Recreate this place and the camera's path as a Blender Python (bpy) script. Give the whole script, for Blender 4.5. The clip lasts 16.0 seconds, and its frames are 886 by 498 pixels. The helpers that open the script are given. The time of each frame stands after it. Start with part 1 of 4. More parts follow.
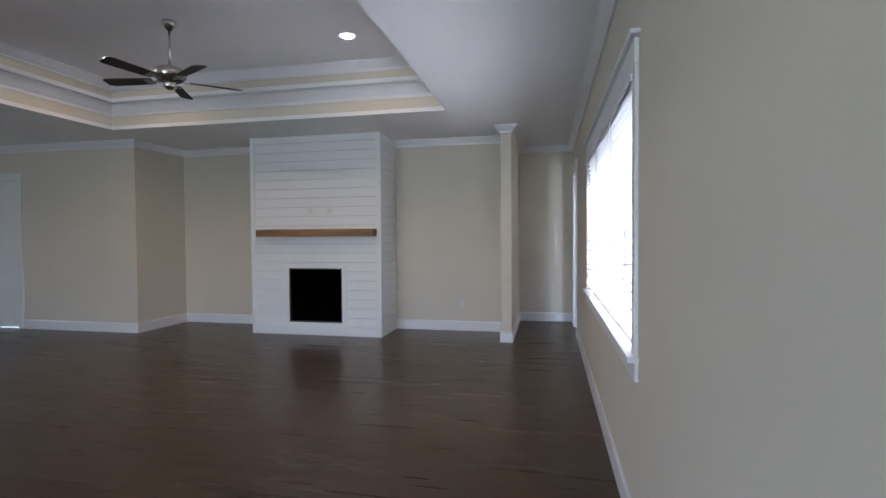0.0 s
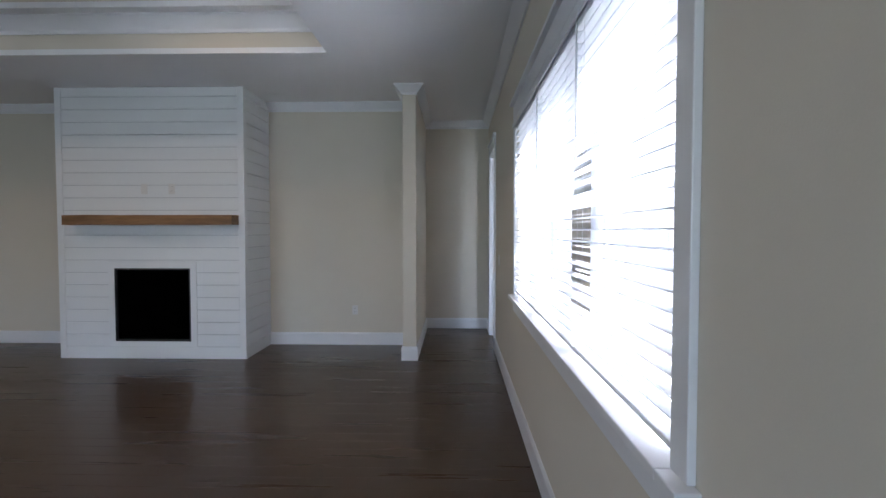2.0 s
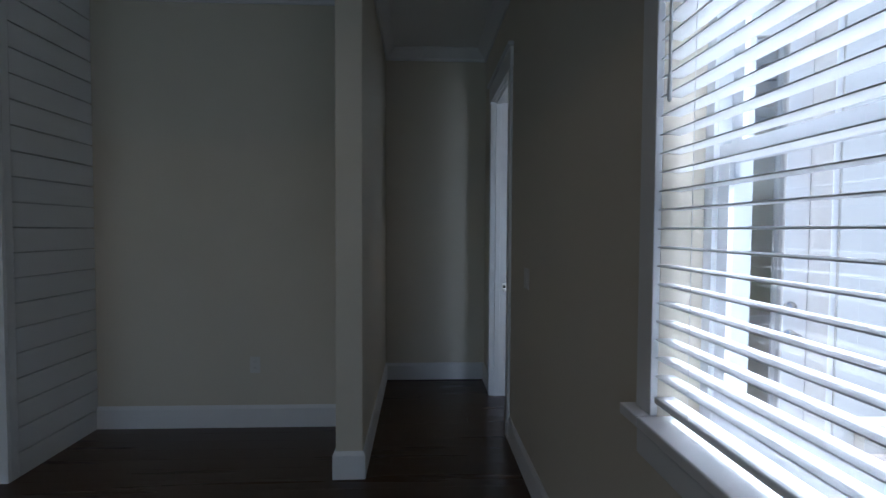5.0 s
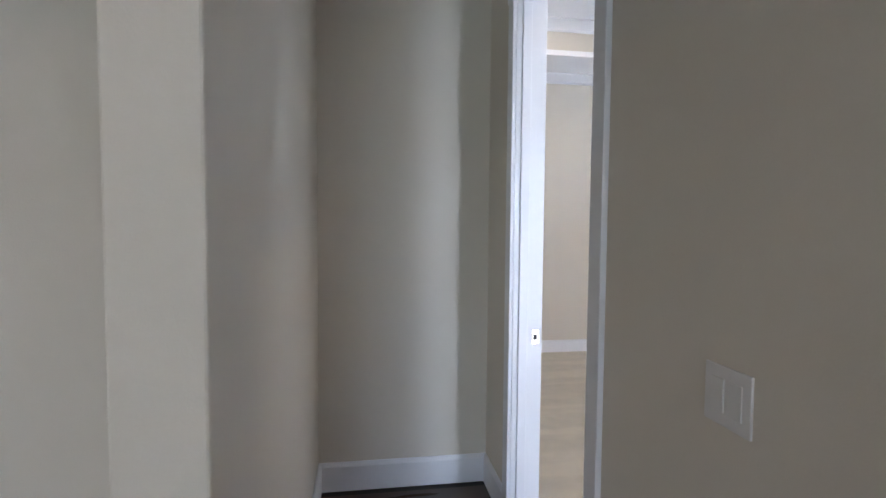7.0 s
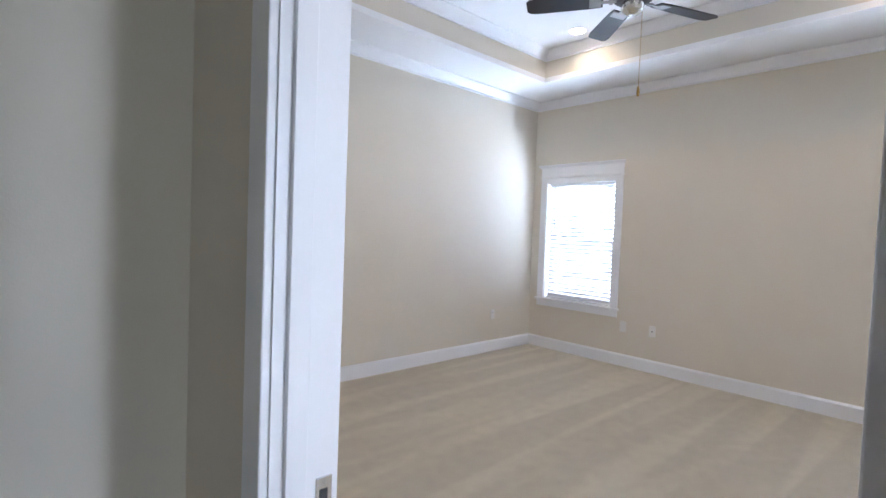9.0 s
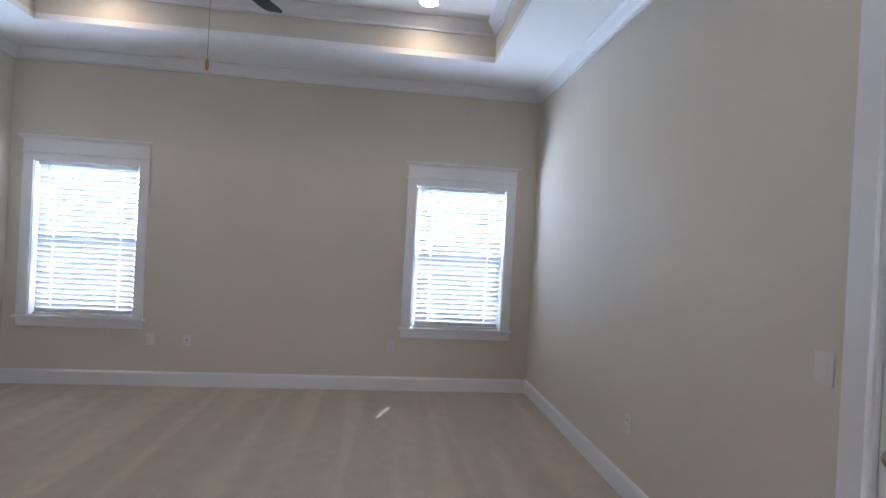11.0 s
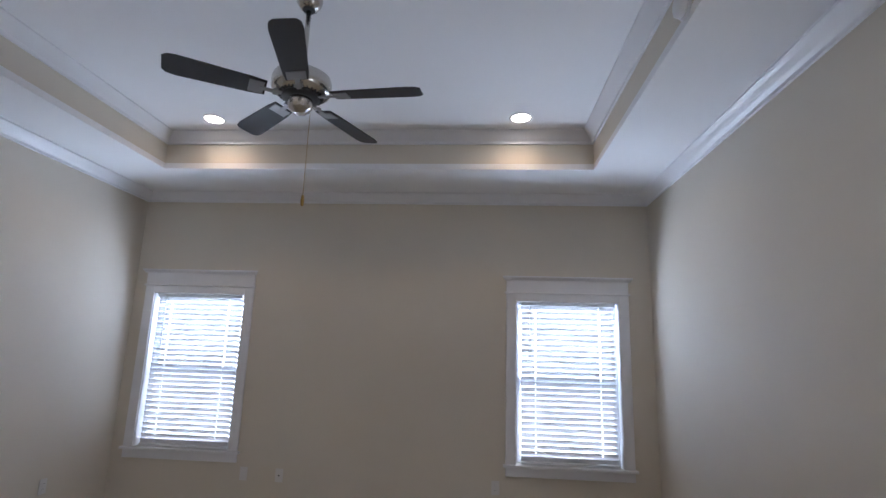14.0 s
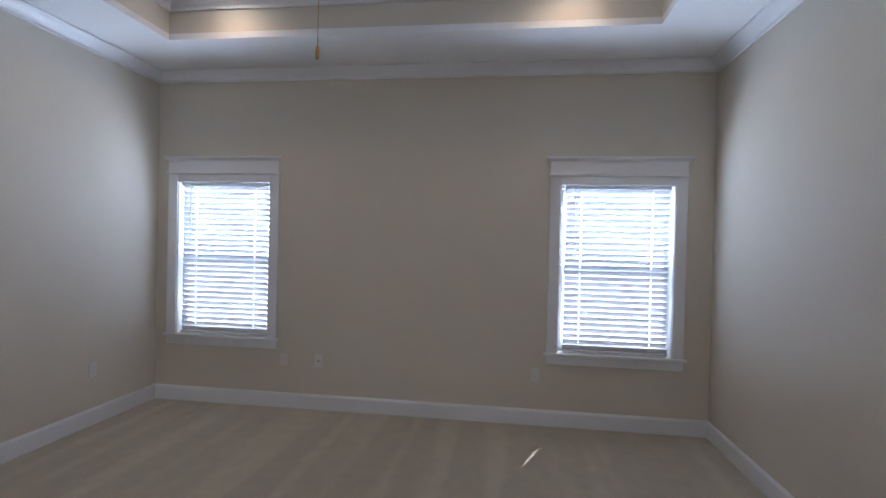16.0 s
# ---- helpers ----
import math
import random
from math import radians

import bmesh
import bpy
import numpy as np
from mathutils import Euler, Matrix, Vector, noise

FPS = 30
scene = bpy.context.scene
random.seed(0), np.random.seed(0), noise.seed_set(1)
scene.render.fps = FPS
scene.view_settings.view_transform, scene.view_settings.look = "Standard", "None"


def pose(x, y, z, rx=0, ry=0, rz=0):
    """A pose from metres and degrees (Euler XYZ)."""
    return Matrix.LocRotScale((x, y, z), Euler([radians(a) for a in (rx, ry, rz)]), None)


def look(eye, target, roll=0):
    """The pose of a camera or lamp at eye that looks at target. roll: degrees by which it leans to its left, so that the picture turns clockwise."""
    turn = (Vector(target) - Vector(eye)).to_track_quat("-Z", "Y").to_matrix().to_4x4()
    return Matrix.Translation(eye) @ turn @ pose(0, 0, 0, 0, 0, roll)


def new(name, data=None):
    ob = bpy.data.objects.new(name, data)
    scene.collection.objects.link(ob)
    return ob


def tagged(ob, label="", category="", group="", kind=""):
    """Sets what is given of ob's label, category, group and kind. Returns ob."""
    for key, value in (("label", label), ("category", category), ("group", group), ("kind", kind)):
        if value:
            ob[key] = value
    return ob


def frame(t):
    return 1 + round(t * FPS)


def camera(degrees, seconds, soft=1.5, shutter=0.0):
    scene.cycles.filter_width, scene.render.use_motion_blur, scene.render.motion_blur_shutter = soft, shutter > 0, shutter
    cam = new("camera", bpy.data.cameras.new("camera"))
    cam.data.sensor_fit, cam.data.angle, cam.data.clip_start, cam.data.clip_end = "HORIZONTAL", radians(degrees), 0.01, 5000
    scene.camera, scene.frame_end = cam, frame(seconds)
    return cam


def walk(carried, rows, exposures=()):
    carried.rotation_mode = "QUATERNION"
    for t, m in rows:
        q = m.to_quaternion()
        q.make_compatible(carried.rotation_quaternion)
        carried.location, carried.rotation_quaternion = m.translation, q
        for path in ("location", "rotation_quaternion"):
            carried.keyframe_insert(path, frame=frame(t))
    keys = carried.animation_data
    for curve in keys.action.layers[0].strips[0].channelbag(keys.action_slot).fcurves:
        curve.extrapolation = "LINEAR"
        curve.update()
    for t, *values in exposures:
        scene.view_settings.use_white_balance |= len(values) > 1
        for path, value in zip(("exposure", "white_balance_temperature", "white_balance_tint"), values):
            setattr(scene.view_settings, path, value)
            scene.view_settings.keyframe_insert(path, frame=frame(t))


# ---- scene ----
PATH = [
    (0, (-0.419, 0.069, 1.505), (-0.831, 2.025, 1.451), -0.4),
    (0.5, (-0.433, 0.376, 1.485), (-0.626, 2.366, 1.421), -0.2),
    (1, (-0.444, 0.741, 1.468), (-0.59, 2.734, 1.401), -0.2),
    (1.5, (-0.5, 1.149, 1.468), (-0.602, 3.145, 1.397), -0.0),
    (2, (-0.482, 1.575, 1.435), (-0.532, 3.573, 1.364), -0.0),
    (2.5, (-0.495, 2.011, 1.433), (-0.522, 4.009, 1.356), 0.0),
    (3, (-0.547, 2.469, 1.437), (-0.531, 4.467, 1.355), 0.1),
    (3.5, (-0.551, 2.907, 1.412), (-0.503, 4.905, 1.335), 0.1),
    (4, (-0.589, 3.352, 1.392), (-0.531, 5.35, 1.312), 0.2),
    (4.5, (-0.608, 3.839, 1.382), (-0.531, 5.836, 1.302), 0.2),
    (5, (-0.598, 4.31, 1.388), (-0.507, 6.307, 1.313), 0.3),
    (5.2, (-0.621, 4.484, 1.373), (-0.523, 6.48, 1.304), 0.6),
    (7.3, (-0.673, 6.537, 1.446), (-0.299, 8.499, 1.34), 0.4),
    (7.5, (-0.635, 6.718, 1.445), (-0.212, 8.671, 1.354), 0.4),
    (8, (-0.584, 7.091, 1.433), (0.054, 8.985, 1.343), 1.0),
    (8.5, (-0.461, 7.426, 1.43), (0.586, 9.128, 1.339), 2.0),
    (9, (-0.374, 7.608, 1.432), (0.984, 9.074, 1.355), 2.2),
    (9.5, (-0.313, 7.788, 1.405), (1.326, 8.933, 1.353), 2.9),
    (10, (-0.309, 7.928, 1.445), (1.6, 8.525, 1.404), 3.5),
    (10.2, (-0.295, 7.971, 1.453), (1.665, 8.366, 1.416), 3.5),
    (12.3, (0.125, 8.181, 1.413), (2.029, 7.569, 1.453), 2.1),
    (12.5, (0.145, 8.173, 1.425), (2.111, 7.805, 1.454), 2.2),
    (13, (0.192, 8.146, 1.521), (2.191, 8.222, 1.506), 2.2),
    (13.5, (0.175, 8.137, 1.577), (2.151, 8.279, 1.851), 2.0),
    (14, (0.168, 8.152, 1.598), (2.123, 8.306, 1.99), 1.8),
    (14.5, (0.181, 8.17, 1.608), (2.128, 8.324, 2.036), 1.6),
    (15, (0.21, 8.152, 1.612), (2.184, 8.334, 1.876), 1.4),
    (15.5, (0.312, 8.179, 1.572), (2.295, 8.43, 1.643), 1.3),
    (16, (0.519, 8.237, 1.528), (2.501, 8.504, 1.507), 1.4),
]
EXPOSURES = [(0, 2.8, 5750, 16), (1.5, 2.7, 5650, 15), (2.5, 2.2, 5550, 12), (3.5, 1.25, 5350, 9), (5.0, 0.8, 5300, 8), (5.2, 0.8, 5300, 8), (7.3, 3.0, 5700, 15), (8.5, 2.85, 5650, 14), (9.0, 2.75, 5650, 14), (10.0, 2.45, 5600, 14), (12.5, 1.48, 5650, 15), (14, 1.5, 5750, 17), (16, 1.5, 5650, 16)]
CAN_L, CAN_B = 4, 2.0
cam = camera(83.2, 16.0)
walk(cam, [(t, look(eye, target, roll)) for t, eye, target, roll in PATH], EXPOSURES)

# ---------------- light ----------------
SUN_TO = Vector((1.0, -0.37, 1.35)).normalized()
world = bpy.data.worlds.new("sky_world")
scene.world = world
world.use_nodes = True
wn = world.node_tree
sky = wn.nodes.new("ShaderNodeTexSky")
sky.sky_type, sky.sun_disc = "NISHITA", False
sky.sun_elevation = math.asin(SUN_TO.z)
sky.sun_rotation = math.atan2(SUN_TO.x, SUN_TO.y)
wn.links.new(sky.outputs[0], wn.nodes["Background"].inputs[0])
wn.nodes["Background"].inputs[1].default_value = 0.15
sun = new("sun", bpy.data.lights.new("sun", "SUN"))
sun.data.energy, sun.data.angle, sun.data.color = 3.7, radians(0.5), (1.0, 0.97, 0.93)
sun.matrix_world = look(SUN_TO * 30, (0, 0, 0))


def sky_lamp(name, eye, target, w, h, watts, col=(0.86, 0.93, 1.0)):
    """An area lamp in an opening, standing in for the sky's light."""
    lamp = new(name, bpy.data.lights.new(name, "AREA"))
    lamp.data.shape, lamp.data.size, lamp.data.size_y = "RECTANGLE", w, h
    lamp.data.energy, lamp.data.color = watts, col
    lamp.matrix_world = look(eye, target)
    return lamp


# fill light for the living room, in an unseen opening added behind the walk
sky_lamp("fill_in_south_opening", (-4.2, -4.52, 1.55), (-3.0, 0, 4.8), 5.0, 2.0, 22)
# the sky in the two bedroom windows
for wy in (7.36, 10.88):
    sky_lamp("sky_in_bedroom_window", (5.03, wy, 1.345), (0, wy, 1.345), 0.92, 1.42, 26, (0.74, 0.87, 1.0))
sky_lamp("sky_in_patio_door", (0.56, 6.45, 1.3), (0.56, 9, 1.3), 0.28, 1.9, 2.1)


def can_lamp(x, y, z, watts):
    lamp = new("can_bulb", bpy.data.lights.new("can_bulb", "SPOT"))
    lamp.data.energy, lamp.data.color = watts, (1.0, 0.64, 0.32)
    lamp.data.spot_size, lamp.data.spot_blend, lamp.data.shadow_soft_size = radians(150), 0.6, 0.05
    lamp.matrix_world = look((x, y, z), (x, y, 0))


# ---------------- materials ----------------
def mat(name, col, rough=0.6, metal=0.0, var=0.08, scale=3.0, fine=60.0, bump=0.1, stretch=(1, 1, 1), per_object=0.0, rough_var=0.05):
    """A surface with soft blotches, fine grain and a little relief."""
    m = bpy.data.materials.new(name)
    m.use_nodes = True
    t = m.node_tree
    b = t.nodes["Principled BSDF"]
    b.inputs["Metallic"].default_value = metal
    mp = t.nodes.new("ShaderNodeMapping")
    mp.inputs["Scale"].default_value = stretch
    geo = t.nodes.new("ShaderNodeNewGeometry")
    t.links.new(geo.outputs["Position"], mp.inputs["Vector"])
    n1 = t.nodes.new("ShaderNodeTexNoise")
    n1.inputs["Scale"].default_value, n1.inputs["Detail"].default_value = scale, 4
    n2 = t.nodes.new("ShaderNodeTexNoise")
    n2.inputs["Scale"].default_value, n2.inputs["Detail"].default_value = fine, 3
    t.links.new(mp.outputs[0], n1.inputs["Vector"])
    t.links.new(mp.outputs[0], n2.inputs["Vector"])
    add = t.nodes.new("ShaderNodeMath")
    add.operation = "MULTIPLY_ADD"
    t.links.new(n2.outputs["Fac"], add.inputs[0])
    add.inputs[1].default_value = 0.4
    t.links.new(n1.outputs["Fac"], add.inputs[2])
    last = add
    if per_object:
        info = t.nodes.new("ShaderNodeObjectInfo")
        a2 = t.nodes.new("ShaderNodeMath")
        a2.operation = "MULTIPLY_ADD"
        t.links.new(info.outputs["Random"], a2.inputs[0])
        a2.inputs[1].default_value = per_object
        t.links.new(add.outputs[0], a2.inputs[2])
        a3 = t.nodes.new("ShaderNodeMath")
        a3.operation = "MULTIPLY_ADD"
        t.links.new(geo.outputs["Random Per Island"], a3.inputs[0])
        a3.inputs[1].default_value = per_object
        t.links.new(a2.outputs[0], a3.inputs[2])
        last = a3
    ramp = t.nodes.new("ShaderNodeValToRGB")
    e = ramp.color_ramp.elements
    e[0].position, e[1].position = 0.4, 1.0 + 1.2 * per_object
    e[0].color = (*[c * (1 - var) for c in col], 1)
    e[1].color = (*[min(1, c * (1 + var)) for c in col], 1)
    t.links.new(last.outputs[0], ramp.inputs[0])
    t.links.new(ramp.outputs[0], b.inputs["Base Color"])
    r = t.nodes.new("ShaderNodeMapRange")
    r.inputs["To Min"].default_value, r.inputs["To Max"].default_value = max(0, rough - rough_var), rough + rough_var
    t.links.new(n1.outputs["Fac"], r.inputs["Value"])
    t.links.new(r.outputs[0], b.inputs["Roughness"])
    if bump:
        bp = t.nodes.new("ShaderNodeBump")
        bp.inputs["Strength"].default_value, bp.inputs["Distance"].default_value = bump, 0.004
        t.links.new(n2.outputs["Fac"], bp.inputs["Height"])
        t.links.new(bp.outputs[0], b.inputs["Normal"])
    return m


def glow(name, col, strength):
    m = bpy.data.materials.new(name)
    m.use_nodes = True
    b = m.node_tree.nodes["Principled BSDF"]
    b.inputs["Emission Color"].default_value = (*col, 1)
    b.inputs["Emission Strength"].default_value = strength
    return m


wall_paint = mat("greige_wall_paint", (0.68, 0.625, 0.535), 0.62, var=0.03, scale=1.2, fine=220, bump=0.12)
ceiling_paint = mat("flat_white_ceiling_paint", (0.85, 0.85, 0.86), 0.75, var=0.02, scale=1.0, fine=160, bump=0.1)
trim_paint = mat("semigloss_white_trim", (0.80, 0.80, 0.82), 0.32, var=0.02, scale=2, fine=90, bump=0.04)
shiplap_paint = mat("white_shiplap_paint", (0.78, 0.79, 0.80), 0.4, var=0.03, scale=2, fine=70, bump=0.08, stretch=(0.3, 1, 3), per_object=0.12)
gap_paint = mat("shadowed_shiplap_backing", (0.56, 0.57, 0.59), 0.7, var=0.05)
floor_wood = mat("dark_stained_oak", (0.042, 0.024, 0.014), 0.29, var=0.40, scale=2.2, fine=26, bump=0.03, stretch=(0.35, 5, 5), per_object=0.5, rough_var=0.07)
floor_wood.node_tree.nodes["Principled BSDF"].inputs["Specular IOR Level"].default_value = 0.38
floor_gap = mat("floor_joint", (0.015, 0.01, 0.008), 0.6)
mantel_wood = mat("honey_stained_rough_timber", (0.27, 0.14, 0.055), 0.55, var=0.45, scale=2.5, fine=18, bump=0.5, stretch=(0.6, 6, 6))
blind_white = mat("white_faux_wood_slat", (0.80, 0.81, 0.83), 0.38, var=0.02, fine=50, bump=0.03)
vinyl = mat("white_vinyl_window", (0.76, 0.78, 0.82), 0.35, var=0.03, fine=40, bump=0.02)
plate_white = mat("light_almond_plate", (0.73, 0.71, 0.69), 0.3, var=0.02, bump=0)
slot_dark = mat("dark_slot", (0.03, 0.03, 0.03), 0.5, bump=0)
nickel = mat("brushed_nickel", (0.55, 0.53, 0.50), 0.22, 1.0, var=0.1, fine=120, bump=0.05)
satin_nickel = mat("satin_nickel", (0.30, 0.29, 0.28), 0.5, 1.0, var=0.1, fine=120, bump=0.05)
fan_blade_wood = mat("dark_walnut_fan_blade", (0.016, 0.012, 0.011), 0.62, var=0.3, scale=4, fine=30, bump=0.1)
firebox_black = mat("black_firebox_metal", (0.006, 0.006, 0.007), 0.5, var=0.2, bump=0.05)
log_grey = mat("charred_ceramic_log", (0.05, 0.045, 0.04), 0.8, var=0.4, fine=30, bump=0.6)
brass = mat("aged_brass", (0.42, 0.28, 0.10), 0.3, 1.0, var=0.1, bump=0)
brick_mat = mat("weathered_white_brick", (0.42, 0.36, 0.33), 0.85, var=0.2, scale=6, fine=60, bump=0.5, per_object=0.5)
mortar_mat = mat("pale_mortar", (0.55, 0.53, 0.50), 0.9, var=0.1, fine=80, bump=0.4)
siding_mat = mat("white_board_siding", (0.56, 0.56, 0.56), 0.5, var=0.03, fine=50, bump=0.1)
concrete = mat("pale_patio_concrete", (0.66, 0.64, 0.61), 0.85, var=0.12, scale=2, fine=70, bump=0.3)
grass_mat = mat("lawn_green", (0.075, 0.115, 0.035), 0.9, var=0.4, scale=1.5, fine=30, bump=0.8)
leaf_mat = mat("hedge_leaf", (0.05, 0.085, 0.03), 0.7, var=0.4, scale=3, fine=20, bump=0.4, per_object=0.6)
cord_white = mat("white_cord", (0.75, 0.75, 0.75), 0.7, var=0.03, bump=0)

glass = bpy.data.materials.new("clear_window_glass")
glass.use_nodes = True
gb = glass.node_tree.nodes["Principled BSDF"]
gb.inputs["Transmission Weight"].default_value, gb.inputs["Roughness"].default_value, gb.inputs["IOR"].default_value = 1.0, 0.0, 1.45
smoked = glass.copy()
smoked.name = "smoked_fire_glass"
smoked.node_tree.nodes["Principled BSDF"].inputs["Base Color"].default_value = (0.08, 0.08, 0.08, 1)
smoked.node_tree.nodes["Principled BSDF"].inputs["IOR"].default_value = 1.12
screen_mesh = mat("grey_insect_screen", (0.05, 0.05, 0.05), 0.7, bump=0)
sn = screen_mesh.node_tree
clear, blend = sn.nodes.new("ShaderNodeBsdfTransparent"), sn.nodes.new("ShaderNodeMixShader")
blend.inputs[0].default_value = 0.35
sn.links.new(clear.outputs[0], blend.inputs[1])
sn.links.new(sn.nodes["Principled BSDF"].outputs[0], blend.inputs[2])
sn.links.new(blend.outputs[0], sn.nodes["Material Output"].inputs["Surface"])
can_glow = glow("lit_can_diffuser", (1.0, 0.86, 0.68), 9.0)


def carpet_material():
    m = mat("beige_cut_pile_carpet", (0.54, 0.472, 0.35), 0.95, var=0.10, scale=9, fine=420, bump=0.9)
    t = m.node_tree
    b = t.nodes["Principled BSDF"]
    ramp = next(n for n in t.nodes if n.type == "VALTORGB")
    geo = t.nodes.new("ShaderNodeNewGeometry")
    mp = t.nodes.new("ShaderNodeMapping")
    mp.inputs["Rotation"].default_value = (0, 0, radians(-14))
    mp.inputs["Scale"].default_value = (0.35, 4.2, 1)
    n = t.nodes.new("ShaderNodeTexNoise")
    n.inputs["Scale"].default_value, n.inputs["Detail"].default_value, n.inputs["Distortion"].default_value = 1.0, 1.5, 0.3
    r = t.nodes.new("ShaderNodeValToRGB")
    r.color_ramp.elements[0].position, r.color_ramp.elements[1].position = 0.44, 0.60
    r.color_ramp.elements[0].color, r.color_ramp.elements[1].color = (0.91, 0.91, 0.91, 1), (1.06, 1.06, 1.06, 1)
    mx = t.nodes.new("ShaderNodeMix")
    mx.data_type, mx.blend_type = "RGBA", "MULTIPLY"
    mx.inputs["Factor"].default_value = 1.0
    t.links.new(geo.outputs["Position"], mp.inputs["Vector"])
    t.links.new(mp.outputs[0], n.inputs["Vector"])
    t.links.new(n.outputs["Fac"], r.inputs[0])
    t.links.new(ramp.outputs[0], mx.inputs["A"])
    t.links.new(r.outputs[0], mx.inputs["B"])
    t.links.new(mx.outputs["Result"], b.inputs["Base Color"])
    b.inputs["Sheen Weight"].default_value = 0.3
    return m


carpet_mat = carpet_material()

# ---------------- mesh helpers ----------------
ORIGIN = {}


def add_box(bm, x0, x1, y0, y1, z0, z1, bevel=0.0, seg=2):
    b2 = bmesh.new()
    bmesh.ops.create_cube(b2, size=1, matrix=Matrix.Translation(((x0 + x1) / 2, (y0 + y1) / 2, (z0 + z1) / 2)) @ Matrix.Diagonal((abs(x1 - x0), abs(y1 - y0), abs(z1 - z0), 1)))
    if bevel:
        bmesh.ops.bevel(b2, geom=b2.edges[:], offset=bevel, segments=seg, affect="EDGES", profile=0.5)
    me = bpy.data.meshes.new("tmp")
    b2.to_mesh(me)
    b2.free()
    bm.from_mesh(me)
    bpy.data.meshes.remove(me)
    return bm


def boxes(*rows, bevel=0.0):
    bm = bmesh.new()
    for row in rows:
        add_box(bm, *row, bevel=bevel)
    return bm


def add_lathe(bm, centre, profile, axis="z", n=32):
    """A turned shape: profile rows are (radius, height along the axis)."""
    c = Vector(centre)
    turn = {"z": Matrix.Identity(3), "x": Matrix.Rotation(radians(90), 3, "Y"), "y": Matrix.Rotation(radians(-90), 3, "X")}[axis]
    rings = []
    for r, h in profile:
        rings.append([bm.verts.new(c + turn @ Vector((max(r, 1e-4) * math.cos(2 * math.pi * i / n), max(r, 1e-4) * math.sin(2 * math.pi * i / n), h))) for i in range(n)])
    for a, b in zip(rings, rings[1:]):
        for i in range(n):
            f = bm.faces.new((a[i], a[(i + 1) % n], b[(i + 1) % n], b[i]))
            f.smooth = True
    bm.faces.new(list(reversed(rings[0])))
    bm.faces.new(rings[-1])
    return bm


def lathe(centre, profile, axis="z", n=32):
    bm = add_lathe(bmesh.new(), centre, profile, axis, n)
    bmesh.ops.recalc_face_normals(bm, faces=bm.faces[:])
    return bm


def add_run(bm, profile, p0, p1, m0=-1, m1=-1):
    """A moulding along a wall from p0 to p1, the room on its left; ends mitred for an inner (-1) or outer (1) corner."""
    a, b = Vector((*p0, 0)), Vector((*p1, 0))
    u = (b - a).normalized()
    n = Vector((-u.y, u.x, 0))
    va = [bm.verts.new(a + n * d - u * (m0 * d) + Vector((0, 0, z))) for d, z in profile]
    vb = [bm.verts.new(b + n * d + u * (m1 * d) + Vector((0, 0, z))) for d, z in profile]
    k = len(profile)
    for i in range(k):
        bm.faces.new((va[i], vb[i], vb[(i + 1) % k], va[(i + 1) % k]))
    bm.faces.new(list(reversed(va)))
    bm.faces.new(vb)


def crown(h, d=0.085, drop=0.105):
    return [(0, h), (d, h), (d, h - 0.014), (d * 0.9, h - 0.02), (d * 0.72, h - drop * 0.34), (d * 0.42, h - drop * 0.62), (d * 0.2, h - drop * 0.78), (0.016, h - drop * 0.86), (0.016, h - drop), (0, h - drop)]


def base(h, d=0.016):
    return [(0, 0), (d, 0), (d, h * 0.86), (d * 0.75, h * 0.92), (d * 0.5, h * 0.97), (d * 0.4, h), (0, h)]


def mesh_of(name, bm, material):
    me = bpy.data.meshes.new(name)
    bm.to_mesh(me)
    bm.free()
    me.materials.append(material)
    return me


def structure(name, bm, material, label="", category=""):
    ob = new(name, mesh_of(name, bm, material))
    ORIGIN[ob] = Vector((0, 0, 0))
    return tagged(ob, label, category, kind="structure")


def thing(name, at, label, category, group=""):
    ob = new(name)
    ob.empty_display_size = 0.1
    ob.location = at
    ORIGIN[ob] = Vector(at)
    return tagged(ob, label, category, group)


def part(name, bm, material, parent, label=""):
    o = ORIGIN[parent]
    bmesh.ops.translate(bm, verts=bm.verts[:], vec=-o)
    ob = new(name, mesh_of(name, bm, material))
    ob.parent = parent
    ORIGIN[ob] = o
    return tagged(ob, label)


def piece(name, me, parent, at):
    ob = new(name, me)
    ob.parent = parent
    ob.location = Vector(at) - ORIGIN[parent]
    return ob
# ---------------- the plan, in metres ----------------
H = 3.03           # living room ceiling
T1, T2 = 3.36, 3.62  # the two steps of its tray
HB, HB2 = 3.07, 3.39  # bedroom ceiling and its tray
TH, TE = 0.12, 0.20  # inner and outer walls
XW, YS = -10.2, -4.6   # far ends of the living room
BACK, NOOK = 7.83, 8.92
FX0, FX1, FY = -4.95, -2.825, 7.075       # chimney breast
SX0, SX1, SY = -1.065, -0.915, 7.07       # stub wall
WY0, WY1, WZ0, WZ1 = 2.645, 5.525, 0.925, 2.28   # living room window
DY0, DY1, DH = 7.64, 8.435, 2.44         # bedroom door
BX, BY0, BY1 = 4.84, 6.60, 11.55          # bedroom
WIN_B = ((6.895, 7.83), (10.42, 11.345))  # bedroom windows along y
BZ0, BZ1 = 0.63, 2.06
PX0, PX1, PH = 0.33, 1.205, 2.44          # door to the patio

# ---------------- setting ----------------
living_floor = structure("floor_living", boxes((XW, TH, YS, NOOK + 0.1, -0.12, -0.006)), floor_gap, "dark stained oak plank floor", "floor")
bed_floor = structure("floor_bedroom", boxes((TH, BX + 0.2, BY0 - 0.15, BY1 + 0.1, -0.12, 0.0)), carpet_mat, "beige cut-pile carpet with vacuum marks", "carpet")

